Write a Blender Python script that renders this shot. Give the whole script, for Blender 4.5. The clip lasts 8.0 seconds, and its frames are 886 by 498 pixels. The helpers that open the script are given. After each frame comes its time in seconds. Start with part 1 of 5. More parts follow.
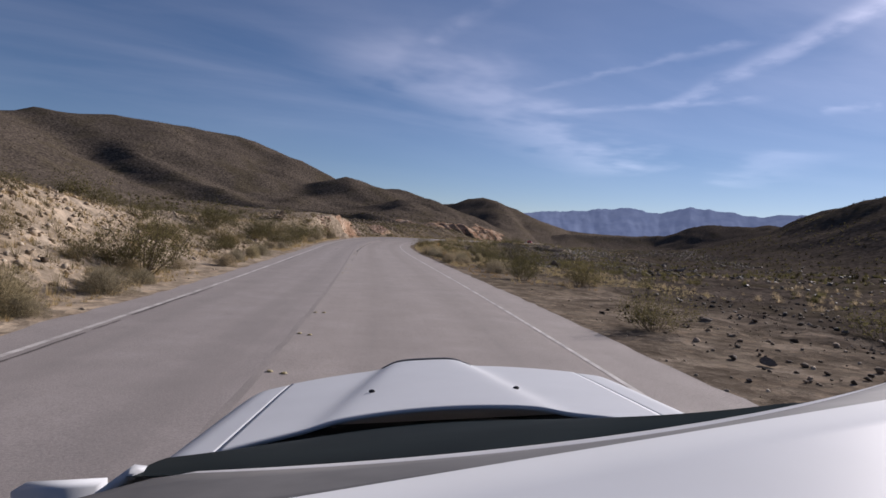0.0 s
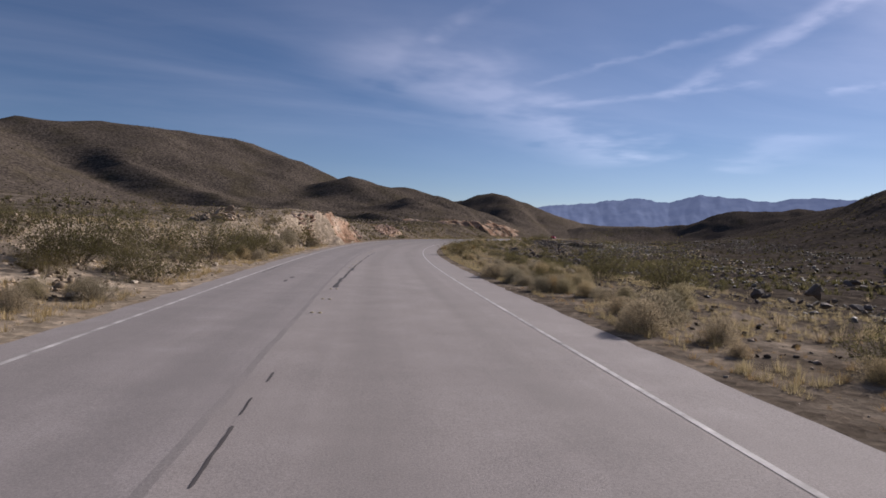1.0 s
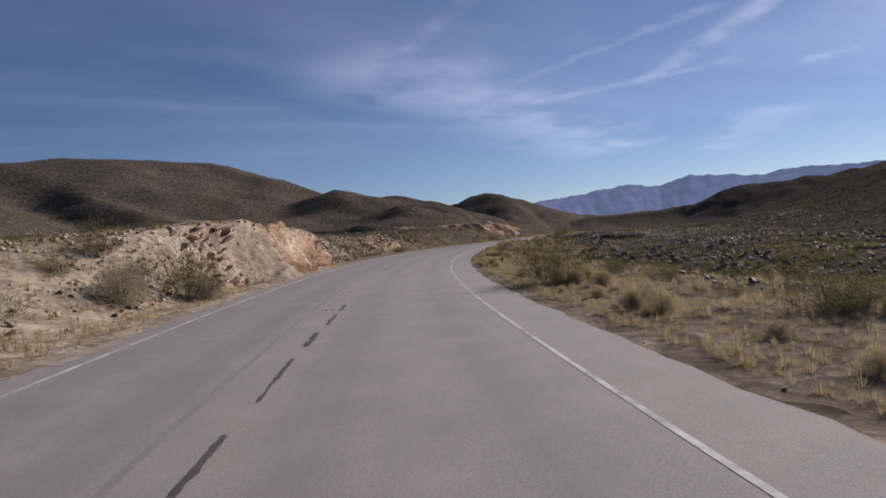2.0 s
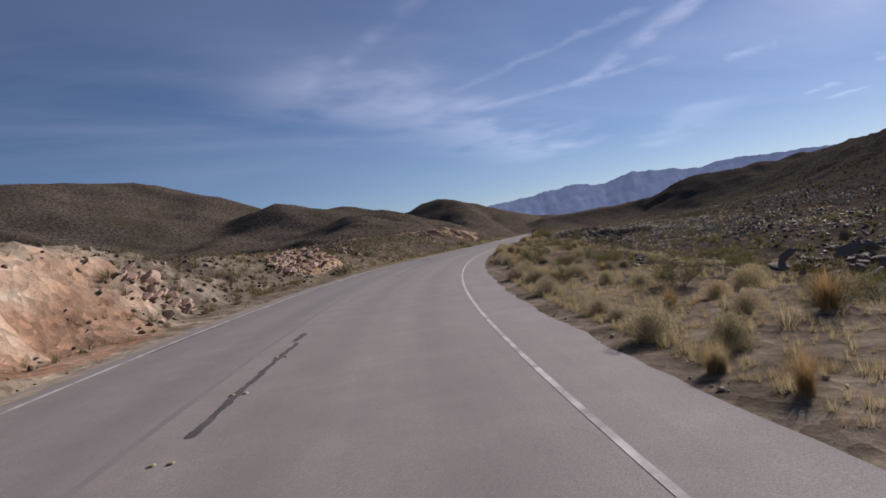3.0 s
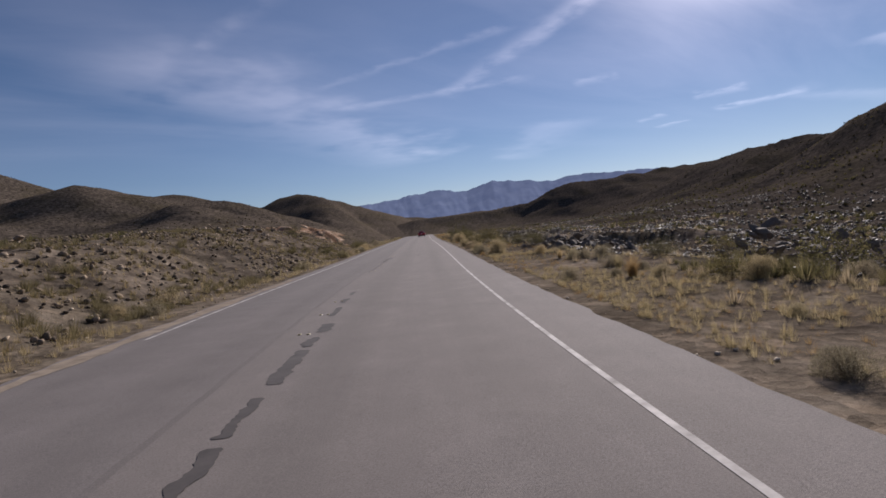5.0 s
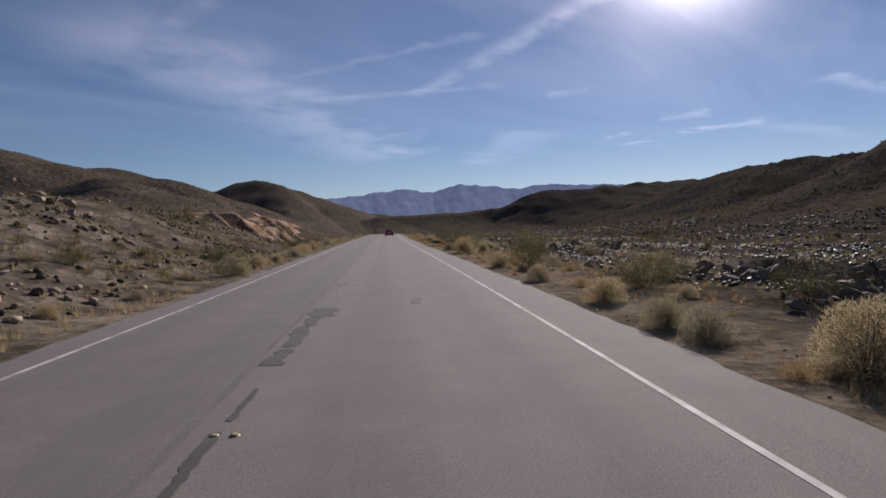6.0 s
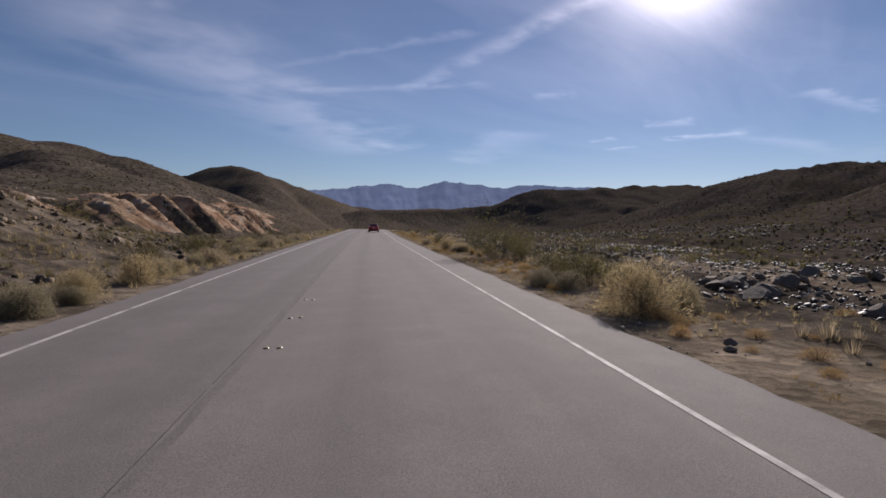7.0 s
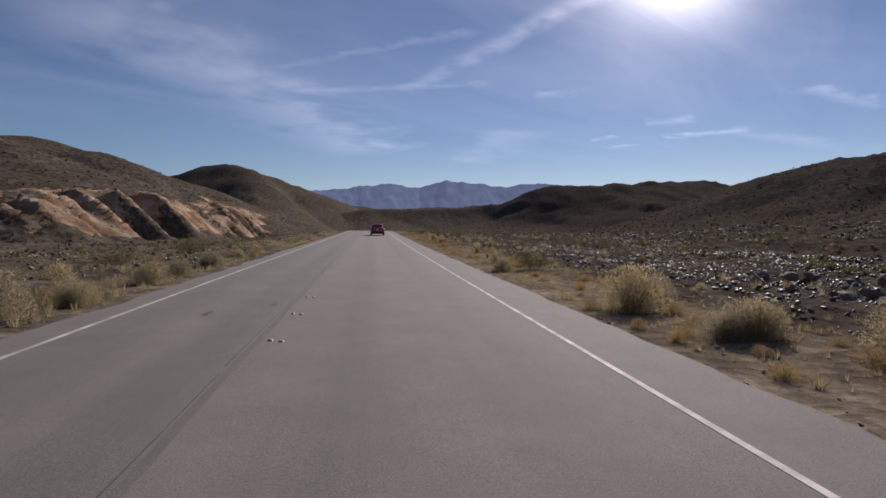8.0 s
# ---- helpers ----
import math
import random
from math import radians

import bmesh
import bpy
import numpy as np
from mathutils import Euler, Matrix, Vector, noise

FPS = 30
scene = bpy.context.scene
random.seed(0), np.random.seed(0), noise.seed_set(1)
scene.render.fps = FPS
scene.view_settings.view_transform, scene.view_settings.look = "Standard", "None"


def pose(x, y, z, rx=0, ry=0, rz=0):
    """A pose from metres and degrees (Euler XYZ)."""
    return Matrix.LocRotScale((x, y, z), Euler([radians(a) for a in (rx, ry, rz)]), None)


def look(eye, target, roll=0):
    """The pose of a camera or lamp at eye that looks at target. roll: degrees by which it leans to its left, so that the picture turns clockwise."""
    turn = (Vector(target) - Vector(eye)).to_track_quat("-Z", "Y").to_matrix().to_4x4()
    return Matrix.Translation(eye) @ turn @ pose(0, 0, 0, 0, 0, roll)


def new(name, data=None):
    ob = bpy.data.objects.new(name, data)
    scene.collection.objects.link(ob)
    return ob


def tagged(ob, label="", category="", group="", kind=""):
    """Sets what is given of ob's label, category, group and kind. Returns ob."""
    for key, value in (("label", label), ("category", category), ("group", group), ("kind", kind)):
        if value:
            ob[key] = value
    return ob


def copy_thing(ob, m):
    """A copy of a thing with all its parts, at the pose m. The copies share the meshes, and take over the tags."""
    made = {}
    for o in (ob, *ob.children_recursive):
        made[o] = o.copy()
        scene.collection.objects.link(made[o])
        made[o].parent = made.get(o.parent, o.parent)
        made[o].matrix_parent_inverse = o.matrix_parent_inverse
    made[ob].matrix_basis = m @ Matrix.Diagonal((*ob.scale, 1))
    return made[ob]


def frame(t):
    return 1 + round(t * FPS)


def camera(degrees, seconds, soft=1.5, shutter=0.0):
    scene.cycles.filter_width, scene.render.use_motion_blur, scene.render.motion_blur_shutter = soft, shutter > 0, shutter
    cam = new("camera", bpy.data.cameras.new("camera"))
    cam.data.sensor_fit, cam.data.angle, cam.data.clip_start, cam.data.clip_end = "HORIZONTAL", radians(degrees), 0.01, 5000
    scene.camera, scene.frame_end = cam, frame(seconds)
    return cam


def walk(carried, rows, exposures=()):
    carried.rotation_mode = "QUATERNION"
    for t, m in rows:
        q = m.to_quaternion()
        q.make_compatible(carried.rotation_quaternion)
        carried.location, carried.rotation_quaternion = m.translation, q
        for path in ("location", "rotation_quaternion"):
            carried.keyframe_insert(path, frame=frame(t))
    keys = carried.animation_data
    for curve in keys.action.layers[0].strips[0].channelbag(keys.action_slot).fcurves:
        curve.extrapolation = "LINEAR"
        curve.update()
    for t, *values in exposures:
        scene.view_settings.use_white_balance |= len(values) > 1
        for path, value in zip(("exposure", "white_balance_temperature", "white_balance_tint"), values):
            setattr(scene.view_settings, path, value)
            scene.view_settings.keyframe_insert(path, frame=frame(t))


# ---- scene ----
cam = camera(76, 8.0, soft=1.6)


def aim(x, y, z, yaw, pitch, roll):
    """Yaw clockwise from +y, pitch upwards, roll to the right, in degrees."""
    return pose(x, y, z, 0, 0, -yaw) @ pose(0, 0, 0, 90 + pitch) @ pose(0, 0, 0, 0, 0, -roll)


ROWS = [
    (0, aim(-0.539, 0.125, 1.600, 18.41, -1.61, -4.02)),
    (0.25, aim(0.889, 6.313, 1.560, 17.90, -1.69, -2.97)),
    (0.5, aim(2.212, 12.527, 1.524, 17.61, -1.75, -2.08)),
    (0.75, aim(3.407, 18.768, 1.492, 17.59, -1.78, -1.91)),
    (1, aim(4.587, 25.015, 1.464, 17.62, -1.78, -1.61)),
    (1.25, aim(5.877, 31.243, 1.438, 17.41, -1.69, -0.23)),
    (1.5, aim(7.216, 37.463, 1.411, 17.28, -1.56, 1.46)),
    (1.75, aim(8.588, 43.676, 1.389, 17.54, -1.38, 2.98)),
    (2, aim(10.047, 49.868, 1.377, 18.10, -1.15, 4.41)),
    (2.25, aim(11.601, 56.032, 1.372, 18.95, -0.96, 5.67)),
    (2.5, aim(13.259, 62.162, 1.374, 20.07, -0.81, 6.72)),
    (2.75, aim(15.024, 68.254, 1.381, 21.40, -0.73, 7.57)),
    (3, aim(16.901, 74.304, 1.394, 22.92, -0.76, 8.17)),
    (3.25, aim(18.916, 80.302, 1.409, 24.53, -0.96, 8.50)),
    (3.5, aim(21.100, 86.236, 1.426, 26.42, -1.21, 8.53)),
    (3.75, aim(23.445, 92.110, 1.444, 28.85, -1.41, 8.02)),
    (4, aim(25.976, 97.909, 1.460, 31.19, -1.62, 7.46)),
    (4.25, aim(28.723, 103.612, 1.472, 32.78, -1.89, 7.42)),
    (4.5, aim(31.654, 109.226, 1.481, 34.13, -2.14, 7.38)),
    (4.75, aim(34.717, 114.777, 1.484, 35.50, -2.25, 6.87)),
    (5, aim(37.891, 120.273, 1.481, 36.72, -2.21, 6.04)),
    (5.25, aim(41.169, 125.716, 1.472, 37.82, -2.12, 5.04)),
    (5.5, aim(44.544, 131.105, 1.458, 38.81, -2.07, 3.94)),
    (5.75, aim(48.008, 136.440, 1.441, 39.72, -2.12, 2.83)),
    (6, aim(51.553, 141.721, 1.421, 40.55, -2.36, 1.82)),
    (6.25, aim(55.152, 146.965, 1.400, 41.41, -2.86, 0.82)),
    (6.5, aim(58.757, 152.204, 1.381, 42.05, -3.22, -0.03)),
    (6.75, aim(62.335, 157.461, 1.365, 42.32, -3.01, -0.49)),
    (7, aim(65.928, 162.708, 1.350, 42.38, -2.69, -0.58)),
    (7.25, aim(69.594, 167.903, 1.336, 42.23, -2.71, -0.05)),
    (7.5, aim(73.260, 173.100, 1.319, 42.06, -2.80, 0.45)),
    (7.75, aim(76.859, 178.342, 1.300, 42.09, -2.78, 0.26)),
    (8, aim(80.440, 183.598, 1.279, 42.20, -2.73, -0.11)),
]
# the picture darkens a little as the sun comes into view; balanced a little cool and magenta
walk(cam, ROWS, [(0, 0.32, 6150, 22), (3, 0.26, 6150, 22), (4.5, 0.22, 6220, 22), (6, 0.14, 6280, 22), (8, 0.14, 6320, 21)])

# ---- world, sun, exposure ----
SUN_AZ, SUN_EL = radians(64.5), radians(25.0)
world = bpy.data.worlds.new("world")
scene.world = world
world.use_nodes = True
wt = world.node_tree
wn, wl = wt.nodes, wt.links
wn.clear()


def wnode(kind, **props):
    n = wn.new(kind)
    for key, value in props.items():
        if key == "op":
            n.operation = value
        elif key == "blend":
            n.blend_type = value
    return n


def wmath(op, a, b=None):
    n = wnode("ShaderNodeMath", op=op)
    for i, v in enumerate((a, b)):
        if v is None:
            continue
        if isinstance(v, (int, float)):
            n.inputs[i].default_value = v
        else:
            wl.new(v, n.inputs[i])
    return n.outputs[0]


sky = wn.new("ShaderNodeTexSky")
sky.sky_type = "NISHITA"
sky.sun_disc = False
sky.sun_elevation, sky.sun_rotation = SUN_EL, SUN_AZ
sky.altitude, sky.air_density, sky.dust_density, sky.ozone_density = 600.0, 0.9, 0.0, 3.6
coord = wn.new("ShaderNodeTexCoord")
sep = wn.new("ShaderNodeSeparateXYZ")
wl.new(coord.outputs["Generated"], sep.inputs[0])
up = wmath("MAXIMUM", sep.outputs[2], 0.03)
up = wmath("ADD", up, 0.08)
px, py = wmath("DIVIDE", sep.outputs[0], up), wmath("DIVIDE", sep.outputs[1], up)
flat = wn.new("ShaderNodeCombineXYZ")
wl.new(px, flat.inputs[0])
wl.new(py, flat.inputs[1])


def cloud_layer(turn, stretch, scale, detail, low, high, shift=(0, 0, 0), warp=1.0):
    """Streaky ice cloud: noise on the flat sky sheet, drawn out along one wind direction."""
    m = wn.new("ShaderNodeMapping")
    m.inputs["Rotation"].default_value = (0, 0, turn)
    m.inputs["Location"].default_value = shift
    m.inputs["Scale"].default_value = (stretch, 1.0, 1.0)
    wl.new(flat.outputs[0], m.inputs["Vector"])
    n = wn.new("ShaderNodeTexNoise")
    n.inputs["Scale"].default_value = scale
    n.inputs["Detail"].default_value = detail
    n.inputs["Roughness"].default_value = 0.55
    n.inputs["Distortion"].default_value = warp
    wl.new(m.outputs[0], n.inputs["Vector"])
    r = wn.new("ShaderNodeMapRange")
    r.inputs["From Min"].default_value, r.inputs["From Max"].default_value = low, high
    wl.new(n.outputs["Fac"], r.inputs["Value"])
    return r.outputs[0]


def trail(ax, ay, bx, by, width, wob, strength):
    """A straight contrail on the flat sky sheet between two points, with a frayed edge."""
    dx, dy = bx - ax, by - ay
    ln = math.hypot(dx, dy)
    ca, sa = dx / ln, dy / ln
    along = wmath("ADD", wmath("MULTIPLY", wmath("SUBTRACT", px, ax), ca), wmath("MULTIPLY", wmath("SUBTRACT", py, ay), sa))
    cross = wmath("SUBTRACT", wmath("MULTIPLY", wmath("SUBTRACT", py, ay), ca), wmath("MULTIPLY", wmath("SUBTRACT", px, ax), sa))
    n = wn.new("ShaderNodeTexNoise")
    n.inputs["Scale"].default_value, n.inputs["Detail"].default_value = (2.2, 3.5) if width > 0.2 else (6.0, 6.0)
    wl.new(flat.outputs[0], n.inputs["Vector"])
    cross = wmath("ADD", cross, wmath("MULTIPLY", wmath("SUBTRACT", n.outputs["Fac"], 0.5), wob))
    r = wn.new("ShaderNodeMapRange")
    r.interpolation_type = "SMOOTHSTEP"
    r.inputs["From Min"].default_value, r.inputs["From Max"].default_value = width, 0.0
    wl.new(wmath("ABSOLUTE", cross), r.inputs["Value"])
    e = wn.new("ShaderNodeMapRange")
    e.interpolation_type = "SMOOTHSTEP"
    e.inputs["From Min"].default_value, e.inputs["From Max"].default_value = ln * 0.55, ln * 0.4
    wl.new(wmath("ABSOLUTE", wmath("SUBTRACT", along, ln / 2)), e.inputs["Value"])
    f = wn.new("ShaderNodeMapRange")
    f.inputs["From Min"].default_value, f.inputs["From Max"].default_value = 0.3, 0.6
    wl.new(n.outputs["Fac"], f.inputs["Value"])
    return wmath("MULTIPLY", wmath("MULTIPLY", r.outputs[0], wmath("MULTIPLY", e.outputs[0], strength)), f.outputs[0])


veil = cloud_layer(radians(35), 0.45, 0.55, 8.0, 0.36, 0.72, (0.3, 1.1, 0))
wisps = cloud_layer(radians(55), 0.28, 1.5, 9.0, 0.5, 0.78, (2.1, 0.4, 0))
# contrails and cirrus streaks: start, end, half width, fray, strength
trails = [trail(*row) for row in (
    (1.78, 1.1, 2.02, 2.56, 0.106, 0.12, 0.36), (1.3, 2.64, 1.74, 1.66, 0.062, 0.168, 0.256), (1.56, 2.95, 2.27, 2.12, 0.088, 0.112, 0.336),
    (0.65, 2.37, 0.8, 1.7, 0.075, 0.07, 0.24), (0.3, 2.45, 2.91, 4.1, 0.6, 0.9, 0.62), (4.08, 2.05, 4.18, 1.5, 0.13, 0.30, 0.46),
    (4.09, 1.62, 5.5, 1, 0.25, 0.49, 0.24), (3.43, 0.95, 4.1, 0.72, 0.13, 0.30, 0.36), (4.14, 2.57, 4.17, 2.3, 0.08, 0.22, 0.3),
    (3.59, 1.95, 3.72, 1.65, 0.14, 0.30, 0.36), (3.82, 2.52, 3.82, 2.28, 0.09, 0.22, 0.28), (2.6, 2.1, 2.72, 1.88, 0.1, 0.24, 0.24),
    (3.82, 3.9, 3.2, 2.6, 0.375, 0.7, 0.256),
)]
aloft = wn.new("ShaderNodeMapRange")
aloft.interpolation_type = "SMOOTHSTEP"
aloft.inputs["From Min"].default_value, aloft.inputs["From Max"].default_value = 0.06, 0.26
wl.new(sep.outputs[2], aloft.inputs["Value"])
cover = wmath("MULTIPLY", wmath("ADD", wmath("MULTIPLY", veil, 0.43), wmath("MULTIPLY", wisps, 0.16)), aloft.outputs[0])
for tr in trails:
    cover = wmath("ADD", cover, tr)
cover = wmath("MINIMUM", cover, 0.9)
mix = wnode("ShaderNodeMix")
mix.data_type = "RGBA"
wl.new(sky.outputs[0], mix.inputs["A"])
# ice cloud scatters most light forwards, so the veil brightens towards the sun
toward = wnode("ShaderNodeVectorMath", op="DOT_PRODUCT")
wl.new(coord.outputs["Generated"], toward.inputs[0])
toward.inputs[1].default_value = (math.sin(SUN_AZ) * math.cos(SUN_EL), math.cos(SUN_AZ) * math.cos(SUN_EL), math.sin(SUN_EL))
near_sun = wmath("MAXIMUM", toward.outputs["Value"], 0.0)
halo = wmath("ADD", wmath("MULTIPLY", wmath("POWER", near_sun, 30.0), 7.0), wmath("MULTIPLY", wmath("POWER", near_sun, 190.0), 50.0))
glow = wmath("ADD", halo, wmath("ADD", wmath("MULTIPLY", wmath("POWER", near_sun, 4.0), 2.5), 2.6))
tone = wn.new("ShaderNodeCombineXYZ")
for k, share in enumerate((1.12, 1.03, 0.98)):
    wl.new(wmath("MULTIPLY", glow, share), tone.inputs[k])
bright = wnode("ShaderNodeMix")
bright.data_type, bright.blend_type = "RGBA", "ADD"
bright.inputs["Factor"].default_value = 1.0
wl.new(sky.outputs[0], bright.inputs["A"])
wl.new(tone.outputs[0], bright.inputs["B"])
wl.new(bright.outputs["Result"], mix.inputs["B"])
haze = wmath("MULTIPLY", wmath("POWER", near_sun, 110.0), 0.6)
low = wmath("POWER", wmath("SUBTRACT", 1.0, wmath("MAXIMUM", sep.outputs[2], 0.0)), 11.0)
haze = wmath("ADD", haze, wmath("MULTIPLY", wmath("MULTIPLY", low, wmath("POWER", near_sun, 3.0)), 0.85))
wl.new(wmath("MINIMUM", wmath("ADD", cover, haze), 0.95), mix.inputs["Factor"])
back = wn.new("ShaderNodeBackground")
back.inputs["Strength"].default_value = 0.05
wl.new(mix.outputs["Result"], back.inputs["Color"])
wo = wn.new("ShaderNodeOutputWorld")
wl.new(back.outputs[0], wo.inputs["Surface"])

sun = new("sun", bpy.data.lights.new("sun", "SUN"))
sun.data.energy, sun.data.angle, sun.data.color = 5.0, radians(0.55), (1.0, 0.945, 0.83)
sun.matrix_world = look((0, 0, 50), (-math.sin(SUN_AZ) * math.cos(SUN_EL), -math.cos(SUN_AZ) * math.cos(SUN_EL), 50 - math.sin(SUN_EL)))


# ---- materials ----
def shader(name, rough=0.9, metal=0.0, spec=0.3):
    m = bpy.data.materials.new(name)
    m.use_nodes = True
    b = m.node_tree.nodes["Principled BSDF"]
    b.inputs["Roughness"].default_value = rough
    b.inputs["Metallic"].default_value = metal
    b.inputs["Specular IOR Level"].default_value = spec
    return m, m.node_tree.nodes, m.node_tree.links, b


def noise_tex(nodes, links, vec, scale, detail=6.0, rough=0.6, warp=0.0):
    n = nodes.new("ShaderNodeTexNoise")
    n.inputs["Scale"].default_value, n.inputs["Detail"].default_value = scale, detail
    n.inputs["Roughness"].default_value, n.inputs["Distortion"].default_value = rough, warp
    links.new(vec, n.inputs["Vector"])
    return n.outputs["Fac"]


def ramp(nodes, links, fac, stops):
    r = nodes.new("ShaderNodeValToRGB")
    while len(r.color_ramp.elements) < len(stops):
        r.color_ramp.elements.new(0.5)
    for e, (p, c) in zip(r.color_ramp.elements, stops):
        e.position, e.color = p, (*c, 1)
    links.new(fac, r.inputs[0])
    return r.outputs[0]


def blend(nodes, links, fac, a, b, mode="MIX"):
    m = nodes.new("ShaderNodeMix")
    m.data_type, m.blend_type = "RGBA", mode
    for key, v in (("Factor", fac), ("A", a), ("B", b)):
        if isinstance(v, (int, float)):
            m.inputs[key].default_value = v
        elif isinstance(v, tuple):
            m.inputs[key].default_value = (*v, 1)
        else:
            links.new(v, m.inputs[key])
    return m.outputs["Result"]


def bump(nodes, links, bsdf, height, strength, dist):
    b = nodes.new("ShaderNodeBump")
    b.inputs["Strength"].default_value, b.inputs["Distance"].default_value = strength, dist
    links.new(height, b.inputs["Height"])
    links.new(b.outputs[0], bsdf.inputs["Normal"])


def place(nodes):
    return nodes.new("ShaderNodeTexCoord").outputs["Object"]


def attr(nodes, name):
    a = nodes.new("ShaderNodeAttribute")
    a.attribute_name = name
    return a.outputs["Fac"]


def spread(nodes, links, fac, lo, hi):
    r = nodes.new("ShaderNodeMapRange")
    r.inputs["From Min"].default_value, r.inputs["From Max"].default_value = lo, hi
    links.new(fac, r.inputs["Value"])
    return r.outputs[0]


def make_ground_material():
    m, n, l, b = shader("desert_soil", 1.0, 0, 0.0)
    p = place(n)
    big, mid, fine = noise_tex(n, l, p, 0.05, 5), noise_tex(n, l, p, 0.8, 6), noise_tex(n, l, p, 14.0, 5, 0.7)
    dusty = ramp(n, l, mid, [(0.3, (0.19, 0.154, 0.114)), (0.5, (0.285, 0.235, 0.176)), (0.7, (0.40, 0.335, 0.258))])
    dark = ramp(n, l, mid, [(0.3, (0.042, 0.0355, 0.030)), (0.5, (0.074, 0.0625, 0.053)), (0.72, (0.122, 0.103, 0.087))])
    band = noise_tex(n, l, p, 0.22, 5, 0.6, 0.6)
    clay = ramp(n, l, band, [(0.32, (0.20, 0.125, 0.085)), (0.45, (0.30, 0.195, 0.135)), (0.57, (0.36, 0.27, 0.20)), (0.68, (0.52, 0.46, 0.39))])
    clay = blend(n, l, 0.6, clay, ramp(n, l, mid, [(0.3, (0.6, 0.58, 0.55)), (0.7, (1.3, 1.28, 1.25))]), "MULTIPLY")
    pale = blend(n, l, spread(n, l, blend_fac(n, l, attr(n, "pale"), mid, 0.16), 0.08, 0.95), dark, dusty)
    col = blend(n, l, spread(n, l, blend_fac(n, l, attr(n, "clay"), mid, 0.3), 0.4, 0.6), pale, clay)
    v = n.new("ShaderNodeTexVoronoi")
    v.inputs["Scale"].default_value = 5.0
    l.new(p, v.inputs["Vector"])
    stones = ramp(n, l, v.outputs["Color"], [(0.2, (0.55, 0.52, 0.5)), (0.55, (1, 1, 1)), (0.9, (1.5, 1.4, 1.3))])
    col = blend(n, l, 0.55, col, stones, "MULTIPLY")
    col = blend(n, l, 0.6, col, ramp(n, l, fine, [(0.3, (0.6, 0.6, 0.6)), (0.7, (1.35, 1.33, 1.3))]), "MULTIPLY")
    olive = spread(n, l, big, 0.5, 0.65)
    col = blend(n, l, blend_mul(n, l, olive, 0.35), col, (0.06, 0.05, 0.024))
    far = n.new("ShaderNodeTexVoronoi")
    far.inputs["Scale"].default_value = 0.33
    l.new(p, far.inputs["Vector"])
    dots = spread(n, l, far.outputs["Distance"], 0.42, 0.2)
    wild = spread(n, l, attr(n, "pale"), 0.5, 0.2)
    col = blend(n, l, blend_mul(n, l, blend_mul(n, l, dots, wild), 0.22), col, (0.030, 0.028, 0.014))
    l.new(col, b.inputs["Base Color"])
    h = n.new("ShaderNodeMath")
    h.operation = "ADD"
    l.new(fine, h.inputs[0])
    l.new(v.outputs["Distance"], h.inputs[1])
    h2 = n.new("ShaderNodeMath")
    h2.operation = "MULTIPLY_ADD"
    l.new(mid, h2.inputs[0])
    h2.inputs[1].default_value = 1.3
    l.new(h.outputs[0], h2.inputs[2])
    bump(n, l, b, h2.outputs[0], 0.5, 0.045)
    return m


def blend_fac(nodes, links, a, b, amount):
    """a plus a centred share of the noise b."""
    s = nodes.new("ShaderNodeMath")
    s.operation = "SUBTRACT"
    links.new(b, s.inputs[0])
    s.inputs[1].default_value = 0.5
    k = nodes.new("ShaderNodeMath")
    k.operation = "MULTIPLY_ADD"
    links.new(s.outputs[0], k.inputs[0])
    k.inputs[1].default_value = amount * 4
    links.new(a, k.inputs[2])
    return k.outputs[0]


def blend_mul(nodes, links, a, b):
    s = nodes.new("ShaderNodeMath")
    s.operation = "MULTIPLY"
    for i, v in enumerate((a, b)):
        if isinstance(v, (int, float)):
            s.inputs[i].default_value = v
        else:
            links.new(v, s.inputs[i])
    return s.outputs[0]


